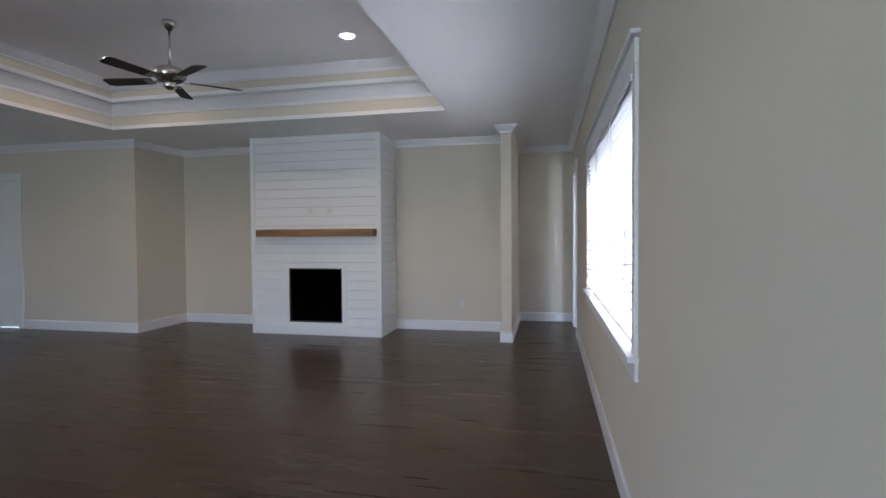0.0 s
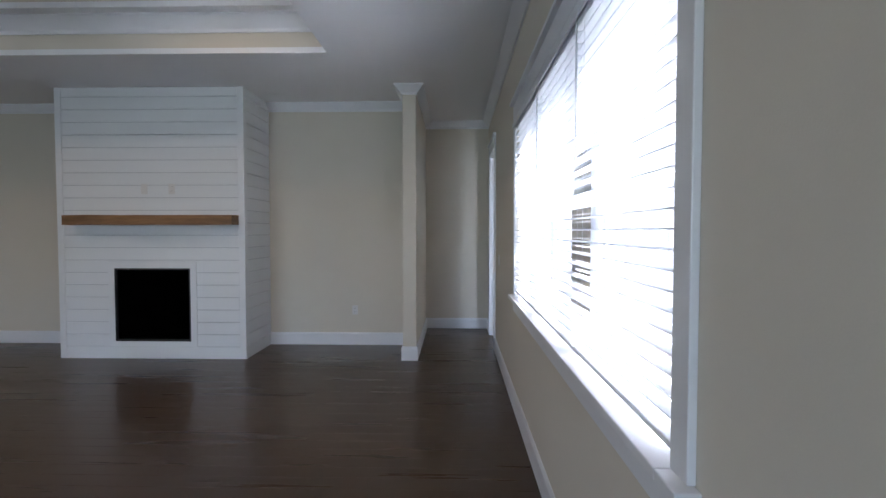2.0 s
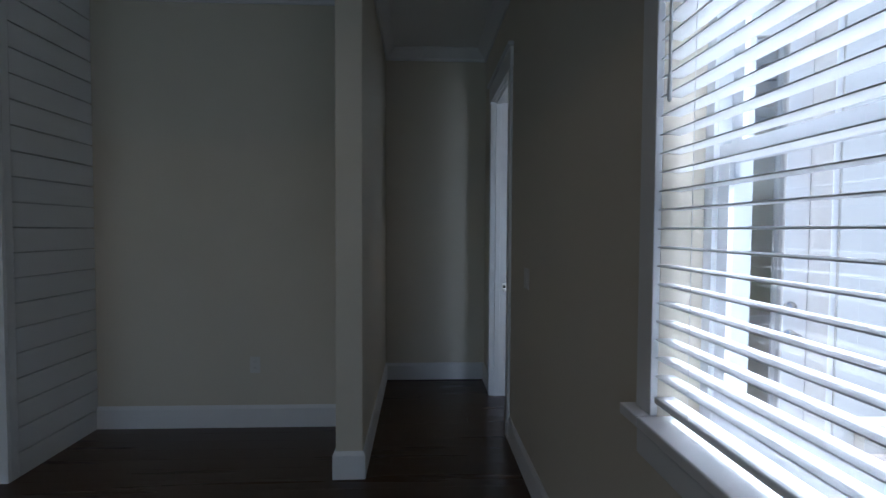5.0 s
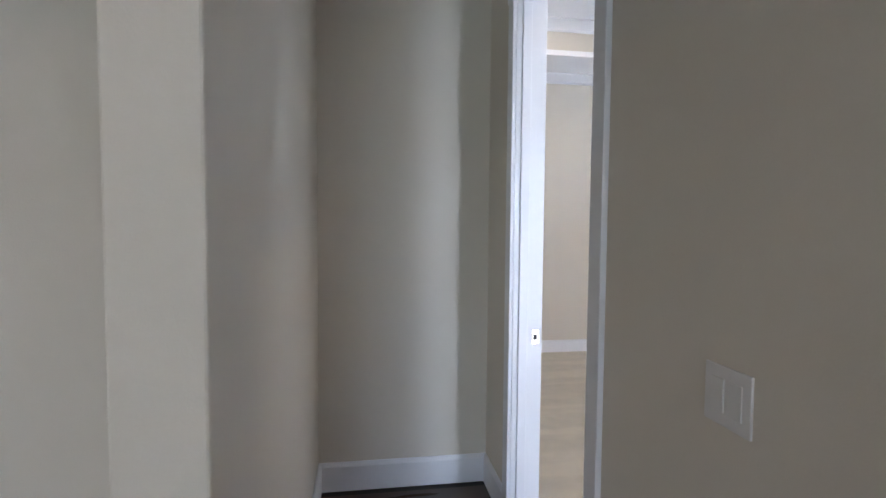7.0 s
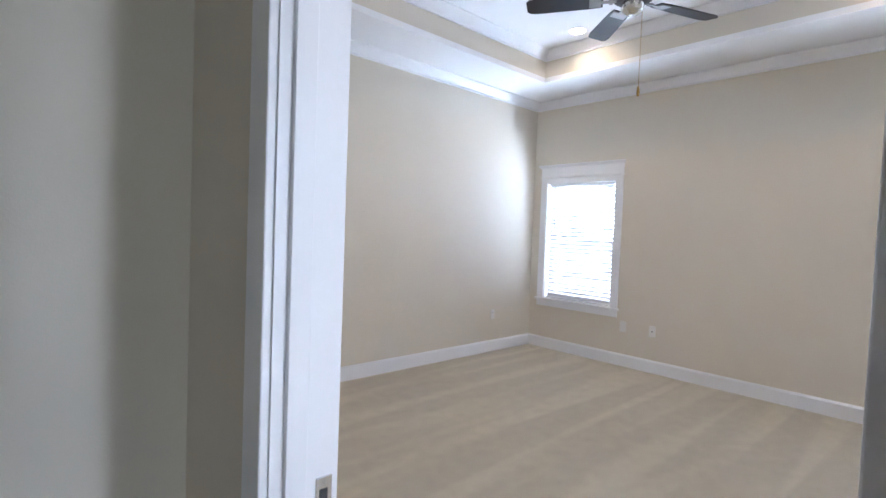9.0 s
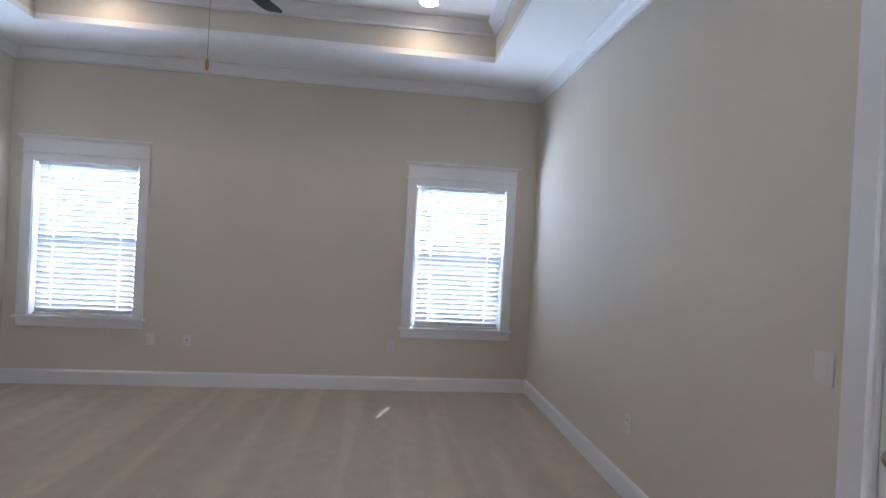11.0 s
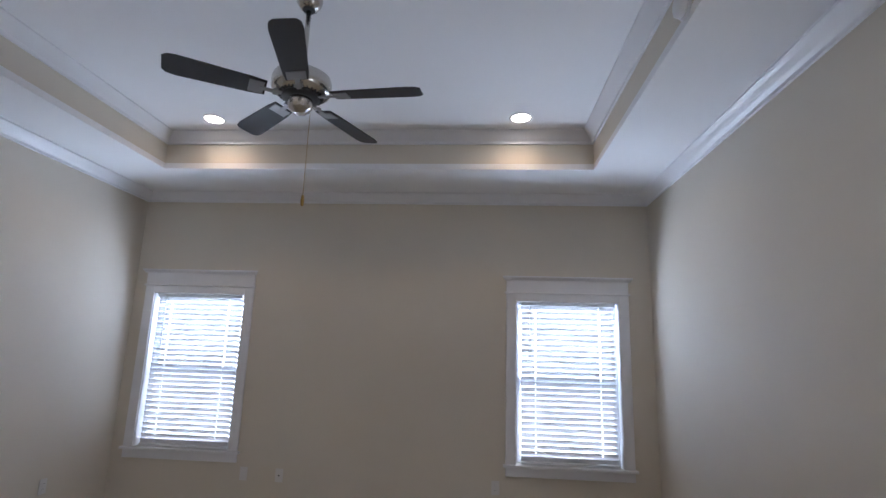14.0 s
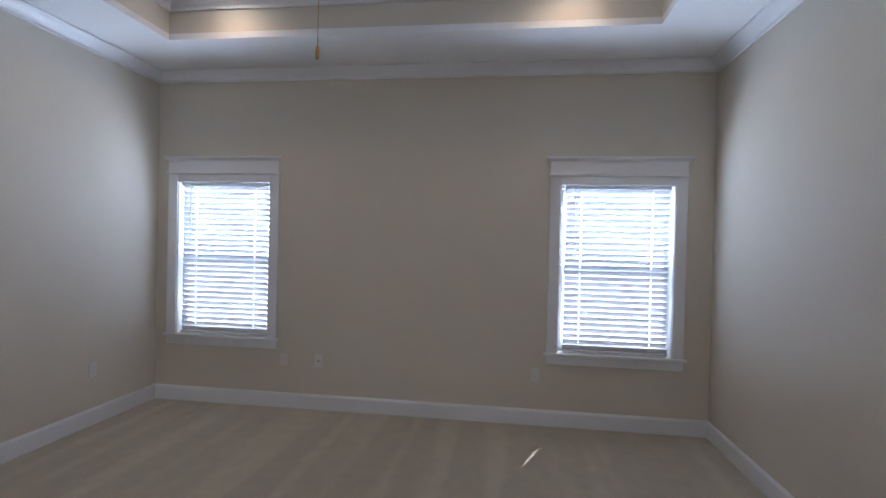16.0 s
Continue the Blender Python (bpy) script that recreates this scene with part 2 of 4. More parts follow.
structure("wall_east", boxes(
    (0, TE, YS, WY0, 0, 3.5), (0, TE, WY0, WY1, 0, WZ0 - 0.03), (0, TE, WY0, WY1, WZ1, 3.5),
    (0, TE, WY1, BY0 - 0.1, 0, 3.5), (0, TH, BY0 - 0.1, DY0 - 0.02, 0, 3.5), (0, TH, DY0 - 0.02, DY1 + 0.02, DH + 0.02, 3.5), (0, TH, DY1 + 0.02, BY1 + 0.1, 0, 3.5)),
    wall_paint, "greige painted wall with window and doorway", "wall")
structure("wall_nook", boxes((SX0, 0, NOOK, NOOK + 0.12, 0, H)), wall_paint, "greige painted end wall of a short hall", "wall")
structure("wall_stub", boxes((SX0, SX1, SY, NOOK, 0, H), bevel=0.006), wall_paint, "greige painted stub wall", "wall")
structure("wall_north", boxes((FX1 - 0.6, SX0, BACK, BACK + 0.12, 0, H), (-6.75, FX0 + 0.6, BACK, BACK + 0.12, 0, H)), wall_paint, "greige painted back wall beside the fireplace", "wall")
structure("wall_alcove", boxes((-6.87, -6.75, 6.75, BACK + 0.12, 0, H), (-9.06, -6.87, 6.75, 6.87, 0, H), (-9.06, XW, 6.75, 6.87, 2.46, H), (-10.0, XW, 6.75, 6.87, 0, 2.46)), wall_paint, "greige painted wall with outer corner", "wall")
structure("wall_west", boxes((XW - 0.12, XW, YS, 6.87, 0, H)), wall_paint, "greige painted wall", "wall")
# the wide gap is added out of view, only to let the fill lamp in
structure("wall_south", boxes((XW, -6.75, YS - 0.12, YS, 0, H), (-1.65, TH, YS - 0.12, YS, 0, H), (-6.75, -1.65, YS - 0.12, YS, 0, 0.5), (-6.75, -1.65, YS - 0.12, YS, 2.6, H)), wall_paint, "greige painted wall with an unseen opening added for fill light", "wall")
structure("wall_bedroom_north", boxes((TH, BX + 0.15, BY1, BY1 + 0.12, 0, 3.5)), wall_paint, "greige painted bedroom wall", "wall")
structure("wall_bedroom_south", boxes(
    (TH, PX0 - 0.03, BY0 - 0.0995, BY0, 0, 3.5), (PX0 - 0.03, PX1 + 0.03, BY0 - 0.1, BY0, PH + 0.03, 3.5), (PX1 + 0.03, BX, BY0 - 0.1, BY0, 0, 3.5)),
    wall_paint, "greige painted bedroom wall with patio door", "wall")
bw = bmesh.new()
ys = [BY0 - 0.1, WIN_B[0][0], WIN_B[0][1], WIN_B[1][0], WIN_B[1][1], BY1]
for i in range(0, 5, 2):
    add_box(bw, BX, BX + 0.15, ys[i], ys[i + 1], 0, 3.5)
for y0, y1 in WIN_B:
    add_box(bw, BX, BX + 0.15, y0, y1, 0, BZ0 - 0.025)
    add_box(bw, BX, BX + 0.15, y0, y1, BZ1, 3.5)
structure("wall_bedroom_east", bw, wall_paint, "greige painted bedroom wall with two windows", "wall")

# ceilings: flat borders round recessed trays
TX0, TX1, TY0, TY1 = -6.45, -1.635, 2.6, 6.06
structure("ceiling_living", boxes(
    (XW, TX0, YS, NOOK + 0.1, H, H + 0.05), (TX1, 0, YS, NOOK + 0.1, H, H + 0.05), (TX0, TX1, TY1, NOOK + 0.1, H, H + 0.05), (TX0, TX1, YS, TY0, H, H + 0.05)), ceiling_paint, "flat white ceiling with two-step tray", "ceiling")
SO = 0.2  # width of the upper soffit


def ring(bm, x0, x1, y0, y1, z0, z1, w):
    for row in ((x0 - w, x0, y0 - w, y1 + w), (x1, x1 + w, y0 - w, y1 + w), (x0, x1, y0 - w, y0), (x0, x1, y1, y1 + w)):
        add_box(bm, *row, z0, z1)
    return bm


structure("tray_wall_lower", ring(bmesh.new(), TX0, TX1, TY0, TY1, H + 0.05, T1 + 0.05, 0.06), wall_paint, "painted lower face of ceiling tray", "ceiling")
structure("tray_soffit", ring(bmesh.new(), TX0 + SO, TX1 - SO, TY0 + SO, TY1 - SO, T1, T1 + 0.05, SO - 0.001), ceiling_paint, "white soffit of ceiling tray", "ceiling")
structure("tray_wall_upper", ring(bmesh.new(), TX0 + SO, TX1 - SO, TY0 + SO, TY1 - SO, T1 + 0.05, T2, 0.05), wall_paint, "painted upper face of ceiling tray", "ceiling")
structure("ceiling_living_tray", boxes((TX0, TX1, TY0, TY1, T2, T2 + 0.08)), ceiling_paint, "flat white tray ceiling", "ceiling")

BTX0, BTX1, BTY0, BTY1 = 0.72, 4.12, 7.245, 10.93
structure("ceiling_bedroom", boxes(
    (TH, BTX0, BY0, BY1, HB, HB + 0.05), (BTX1, BX, BY0, BY1, HB, HB + 0.05), (BTX0, BTX1, BY0, BTY0, HB, HB + 0.05), (BTX0, BTX1, BTY1, BY1, HB, HB + 0.05)), ceiling_paint, "flat white bedroom ceiling border", "ceiling")
structure("tray_wall_bedroom", ring(bmesh.new(), BTX0, BTX1, BTY0, BTY1, HB + 0.05, HB2, 0.06), wall_paint, "painted face of bedroom ceiling tray", "ceiling")
structure("ceiling_bedroom_tray", boxes((BTX0, BTX1, BTY0, BTY1, HB2, HB2 + 0.08)), ceiling_paint, "flat white bedroom tray ceiling", "ceiling")


def mouldings(name, profile, runs, label, category):
    bm = bmesh.new()
    for p0, p1, m0, m1 in runs:
        add_run(bm, profile, p0, p1, m0, m1)
    bmesh.ops.recalc_face_normals(bm, faces=bm.faces[:])
    structure(name, bm, trim_paint, label, category)


def loop(x0, x1, y0, y1):
    return [((x1, y0), (x1, y1), -1, -1), ((x1, y1), (x0, y1), -1, -1), ((x0, y1), (x0, y0), -1, -1), ((x0, y0), (x1, y0), -1, -1)]


CAS = 0.082
living_corners = [((0, NOOK), (SX1, NOOK), -1, -1), ((SX1, NOOK), (SX1, SY), -1, 1), ((SX1, SY), (SX0, SY), 1, 1), ((SX0, SY), (SX0, BACK), 1, -1),
                  ((SX0, BACK), (FX1, BACK), -1, 0), ((FX0, BACK), (-6.75, BACK), 0, -1), ((-6.75, BACK), (-6.75, 6.75), -1, 1)]
mouldings("baseboard_living", base(0.155), living_corners + [
    ((0, YS), (0, DY0 - CAS), -1, 0), ((0, DY1 + CAS), (0, NOOK), 0, -1), ((-6.75, 6.75), (-8.95, 6.75), 1, 0)], "white painted baseboard", "baseboard")
mouldings("crown_moulding_living", crown(H), living_corners + [
    ((0, YS), (0, NOOK), -1, -1), ((-6.75, 6.75), (XW, 6.75), 1, -1), ((XW, 6.75), (XW, YS), -1, -1)], "white crown moulding", "moulding")
mouldings("crown_moulding_tray", crown(T1, 0.09, 0.15), loop(TX0, TX1, TY0, TY1), "white crown moulding in ceiling tray", "moulding")
mouldings("crown_moulding_tray_upper", crown(T2, 0.09, 0.12), loop(TX0 + SO, TX1 - SO, TY0 + SO, TY1 - SO), "white crown moulding under tray ceiling", "moulding")
mouldings("baseboard_bedroom", base(0.135), [
    ((PX1 + 0.1, BY0), (BX, BY0), 0, -1), ((BX, BY0), (BX, BY1), -1, -1), ((BX, BY1), (TH, BY1), -1, -1), ((TH, BY1), (TH, DY1 + CAS), -1, 0)], "white painted baseboard", "baseboard")
mouldings("crown_moulding_bedroom", crown(HB, 0.09, 0.095), loop(TH, BX, BY0, BY1), "white crown moulding", "moulding")
mouldings("crown_moulding_bedroom_tray", crown(HB2, 0.09, 0.10), loop(BTX0, BTX1, BTY0, BTY1), "white crown moulding in bedroom tray", "moulding")

# ---------------- doors ----------------
# doorway between living room and bedroom: jambs, stops and casing
doorway = structure("door_1", boxes((-0.003, TH + 0.003, DY1, DY1 + 0.02, 0, DH), (-0.003, TH + 0.003, DY0 - 0.02, DY0, 0, DH), (-0.003, TH + 0.003, DY0 - 0.02, DY1 + 0.02, DH, DH + 0.02)), trim_paint, "white door frame without a closed leaf", "door frame")
for y0, y1 in ((DY1 - 0.012, DY1 + 0.001), (DY0 - 0.001, DY0 + 0.012)):
    part("door_stop", boxes((0.022, 0.064, y0, y1, 0, DH - 0.012), bevel=0.002), trim_paint, doorway)
part("door_stop", boxes((0.022, 0.064, DY0, DY1, DH - 0.012, DH), bevel=0.002), trim_paint, doorway)


for sx0, sx1 in ((-0.02, -0.0005), (TH + 0.0005, TH + 0.02)):
    part("casing", boxes((sx0, sx1, DY1 + 0.006, DY1 + CAS, 0, DH + 0.006), bevel=0.003), trim_paint, doorway)
    part("casing", boxes((sx0, sx1, DY0 - CAS, DY0 - 0.006, 0, DH + 0.006), bevel=0.003), trim_paint, doorway)
    part("head_casing", boxes((sx0 - 0.002, sx1 + (0.002 if sx0 > 0 else 0), DY0 - CAS - 0.012, DY1 + CAS + 0.012, DH + 0.006, DH + 0.14), bevel=0.003), trim_paint, doorway)
    part("head_cap", boxes((sx0 - 0.02 if sx0 < 0 else sx0, sx1 if sx0 < 0 else sx1 + 0.02, DY0 - CAS - 0.03, DY1 + CAS + 0.03, DH + 0.1405, DH + 0.165), bevel=0.005), trim_paint, doorway)
strike = part("strike_plate", boxes((0.088, 0.122, DY1 - 0.003, DY1 + 0.001, 0.885, 0.955), bevel=0.001), nickel, doorway, "nickel strike plate")
part("strike_hole", boxes((0.096, 0.112, DY1 - 0.0045, DY1 - 0.002, 0.908, 0.932)), slot_dark, strike)
for z in (0.895, 0.945):
    part("screw", lathe((0.105, DY1 - 0.003, z), [(0.0035, 0), (0.0035, -0.0012), (0.002, -0.0016)], "y", 10), nickel, strike)

# far white door at the edge of the living room
far_door = structure("door_2", boxes((-9.9, -9.06, 6.80, 6.84, 0.01, 2.46)), trim_paint, "closed white painted door", "door")
part("casing", boxes((-9.06, -8.96, 6.73, 6.749, 0, 2.46), bevel=0.003), trim_paint, far_door)
part("head_casing", boxes((-10.0, -8.945, 6.728, 6.749, 2.461, 2.59), bevel=0.003), trim_paint, far_door)

# patio door in the bedroom, full glass with its own blind
patio = structure("door_3", boxes((PX0 - 0.03, PX0, BY0 - 0.18, BY0 + 0.002, 0, PH + 0.03), (PX1, PX1 + 0.03, BY0 - 0.18, BY0 + 0.002, 0, PH + 0.03), (PX0, PX1, BY0 - 0.18, BY0 + 0.002, PH, PH + 0.03)), trim_paint, "white patio door with full clear glass", "door")
leaf = part("door_leaf", boxes((PX0 + 0.004, PX0 + 0.12, BY0 - 0.06, BY0 - 0.015, 0.012, PH - 0.004), (PX1 - 0.12, PX1 - 0.004, BY0 - 0.06, BY0 - 0.015, 0.012, PH - 0.004),
                                (PX0 + 0.12, PX1 - 0.12, BY0 - 0.06, BY0 - 0.015, 0.012, 0.26), (PX0 + 0.12, PX1 - 0.12, BY0 - 0.06, BY0 - 0.015, PH - 0.16, PH - 0.004), bevel=0.002), trim_paint, patio)
pg = part("pane", boxes((PX0 + 0.115, PX1 - 0.115, BY0 - 0.046, BY0 - 0.040, 0.25, PH - 0.15)), glass, leaf, "clear glass")
pg.visible_shadow = False
part("glazing_bead", boxes((PX0 + 0.12, PX0 + 0.14, BY0 - 0.016, BY0 - 0.004, 0.26, PH - 0.16), (PX1 - 0.14, PX1 - 0.12, BY0 - 0.016, BY0 - 0.004, 0.26, PH - 0.16), (PX0 + 0.14, PX1 - 0.14, BY0 - 0.016, BY0 - 0.004, 0.26, 0.28), (PX0 + 0.14, PX1 - 0.14, BY0 - 0.016, BY0 - 0.004, PH - 0.18, PH - 0.16)), trim_paint, leaf)
for z, r in ((0.90, 0.030), (1.035, 0.026)):
    for s in (1, -1):
        yy = BY0 - 0.015 if s > 0 else BY0 - 0.06
        prof = [(r + 0.006, 0), (r + 0.006, s * 0.008), (r, s * 0.011)] + ([(0.012, s * 0.013), (0.012, s * 0.032), (0.026, s * 0.042), (0.028, s * 0.055), (0.018, s * 0.066), (0, s * 0.068)] if z < 1 else [(r * 0.8, s * 0.02), (0.006, s * 0.021), (0.006, s * 0.034), (0, s * 0.035)])
        part("door_knob" if z < 1 else "deadbolt", lathe((1.118, yy, z), prof, "y", 24), nickel, leaf, "satin nickel")
part("casing", boxes((PX1 + 0.012, PX1 + 0.10, BY0 + 0.0005, BY0 + 0.02, 0, PH + 0.02), bevel=0.003), trim_paint, patio)
part("casing", boxes((PX0 - 0.10, PX0 - 0.012, BY0 + 0.0005, BY0 + 0.02, 0, PH + 0.02), bevel=0.003), trim_paint, patio)
part("head_casing", boxes((PX0 - 0.115, PX1 + 0.115, BY0 + 0.0005, BY0 + 0.022, PH + 0.0205, PH + 0.15), bevel=0.003), trim_paint, patio)


# ---------------- blinds ----------------
def slat_mesh(length, tilt, holes=()):
    """One gently crowned slat along y, centred at its origin, with a cord slot at each place given."""
    bm = bmesh.new()
    w, th, k, slot = 0.050, 0.0028, 5, 0.0038
    pts = [(-w / 2 + w * i / k, 0.0025 * (1 - (2 * i / k - 1) ** 2)) for i in range(k + 1)]
    c, s = math.cos(radians(tilt)), math.sin(radians(tilt))
    cuts = sorted([-length / 2, length / 2] + [h + d for h in holes for d in (-slot, slot)])
    grid = [[[bm.verts.new((u * c - v * s, q, u * s + v * c)) for u, v in ((u, v + d) for u, v in pts)] for d in (th / 2, -th / 2)] for q in cuts]
    for n, (a, b) in enumerate(zip(grid, grid[1:])):
        for i in range(k):
            if n % 2 and i in (1, 2, 3):
                continue
            for side in (0, 1):
                bm.faces.new((a[side][i], a[side][i + 1], b[side][i + 1], b[side][i]))
        for i in (0, k):
            bm.faces.new((a[0][i], a[1][i], b[1][i], b[0][i]))
    for e in (grid[0], grid[-1]):
        for i in range(k):
            bm.faces.new((e[0][i], e[0][i + 1], e[1][i + 1], e[1][i]))
    bmesh.ops.recalc_face_normals(bm, faces=bm.faces[:])
    return mesh_of("slat", bm, blind_white)


def blind(mid, a0, a1, z0, z1, pitch, tilt, label, group, wand_at, wand_len, slots=False):
    """A slatted blind in the plane x = mid, from a0 to a1 along y, hung between z0 and z1."""
    def bx(p0, p1, q0, q1, zz0, zz1, bevel=0.0):
        return boxes((mid + p0, mid + p1, q0, q1, zz0, zz1), bevel=bevel)
    ob = thing("window_blind", (mid, (a0 + a1) / 2, z1), label, "blind", group)
    part("headrail", bx(-0.028, 0.028, a0, a1, z1 - 0.03, z1, 0.002), blind_white, ob)
    part("bottom_rail", bx(-0.026, 0.026, a0 + 0.004, a1 - 0.004, z0 + 0.004, z0 + 0.022, 0.004), blind_white, ob)
    cords = [a0 + (a1 - a0) * f for f in (0.16, 0.84)]
    me = slat_mesh(a1 - a0 - 0.008, tilt, [q - (a0 + a1) / 2 for q in cords] if slots else ())
    z = z1 - 0.052
    while z > z0 + 0.035:
        piece("slat", me, ob, (mid, (a0 + a1) / 2, z))
        z -= pitch
    for q in cords:
        for d in (-0.027, 0.0262):
            part("ladder_cord", bx(d, d + 0.0009, q - 0.0006, q + 0.0006, z0 + 0.02, z1 - 0.04), cord_white, ob)
    part("tilt_wand", lathe((mid - 0.036, wand_at, z1 - 0.03), [(0.0035, 0), (0.0035, -wand_len), (0.005, -wand_len - 0.004), (0.005, -wand_len - 0.05), (0.002, -wand_len - 0.055)], n=10), cord_white, ob, "slim clear tilt wand")
    return ob


# ---------------- living room window: three sash units ----------------
win = structure("window_1", boxes((0.108, TE + 0.01, WY0, WY0 + 0.035, WZ0, WZ1), (0.108, TE + 0.01, WY1 - 0.035, WY1, WZ0, WZ1), (0.108, TE + 0.01, WY0 + 0.035, WY1 - 0.035, WZ1 - 0.035, WZ1), (0.108, TE + 0.01, WY0 + 0.035, WY1 - 0.035, WZ0, WZ0 + 0.035)), vinyl, "white vinyl triple double-hung window", "window")
cuts = [WY0, 3.70, 4.62, WY1]
hung_at = [WY0, 3.585, 4.512, WY1]
for c in cuts[1:-1]:
    part("mullion", boxes((0.105, TE + 0.012, c - 0.06, c + 0.06, WZ0 + 0.035, WZ1 - 0.035), bevel=0.003), vinyl, win)


def sash_unit(parent, x0, a0, a1, z0, z1, zm, stile=0.04):
    """Upper and lower sash with their panes; the lower one stands inward."""
    for lo, hi, dx in ((z0, zm + 0.02, 0.0), (zm - 0.02, z1, 0.03)):
        xx = x0 + dx
        s = part("sash", boxes((xx, xx + 0.028, a0, a0 + stile, lo, hi), (xx, xx + 0.028, a1 - stile, a1, lo, hi), (xx, xx + 0.028, a0 + stile, a1 - stile, lo, lo + 0.045), (xx, xx + 0.028, a0 + stile, a1 - stile, hi - 0.045, hi)), vinyl, parent)
        g = part("pane", boxes((xx + 0.011, xx + 0.016, a0 + stile - 0.004, a1 - stile + 0.004, lo + 0.04, hi - 0.04)), glass, s, "clear glass")
        g.visible_shadow = False


for i in range(3):
    a0, a1 = cuts[i] + (0.036 if i == 0 else 0.061), cuts[i + 1] - (0.036 if i == 2 else 0.061)
    sash_unit(win, 0.122, a0, a1, WZ0 + 0.036, WZ1 - 0.036, 1.575)
part("window_stool", boxes((-0.055, 0.107, WY0 + 0.001, WY1 - 0.001, WZ0 - 0.03, WZ0 - 0.001), (-0.055, -0.0005, WY0 - 0.105, WY0 + 0.001, WZ0 - 0.03, WZ0 - 0.001), (-0.055, -0.0005, WY1 - 0.001, WY1 + 0.105, WZ0 - 0.03, WZ0 - 0.001), bevel=0.004), trim_paint, win, "white painted wooden sill board")
part("apron", boxes((-0.019, -0.0005, WY0 - 0.085, WY1 + 0.075, WZ0 - 0.125, WZ0 - 0.031), bevel=0.003), trim_paint, win)
for y0, y1 in ((WY0 - 0.078, WY0 + 0.002), (WY1 - 0.002, WY1 + 0.08)):
    part("casing", boxes((-0.02, -0.0005, y0, y1, WZ0 - 0.0005, WZ1 + 0.03), bevel=0.003), trim_paint, win)
part("head_board", boxes((-0.022, -0.0005, WY0 - 0.078, WY1 + 0.08, WZ1 + 0.0305, WZ1 + 0.15), bevel=0.003), trim_paint, win)
part("head_casing", boxes((-0.02, -0.0005, WY0 + 0.002, WY1 - 0.002, WZ1 - 0.004, WZ1 + 0.03), bevel=0.002), trim_paint, win)
part("head_cap", boxes((-0.05, -0.0005, WY0 - 0.125, WY1 + 0.11, WZ1 + 0.1505, WZ1 + 0.175), bevel=0.006), trim_paint, win)
for i in range(3):
    a0, a1 = hung_at[i] + 0.001, hung_at[i + 1] - 0.001
    hung = blind(0.014, a0, a1, WZ0 + 0.028, WZ1 - 0.006, 0.046, 0, "open white faux-wood blind hung in the window", "blinds in the living room window", a1 - 0.07, 0.5)
    part("valance", boxes((-0.034, -0.022, a0 - (0.03 if i == 0 else 0), a1 + (0.03 if i == 2 else 0), WZ1 - 0.042, WZ1 - 0.003), bevel=0.003), blind_white, hung)

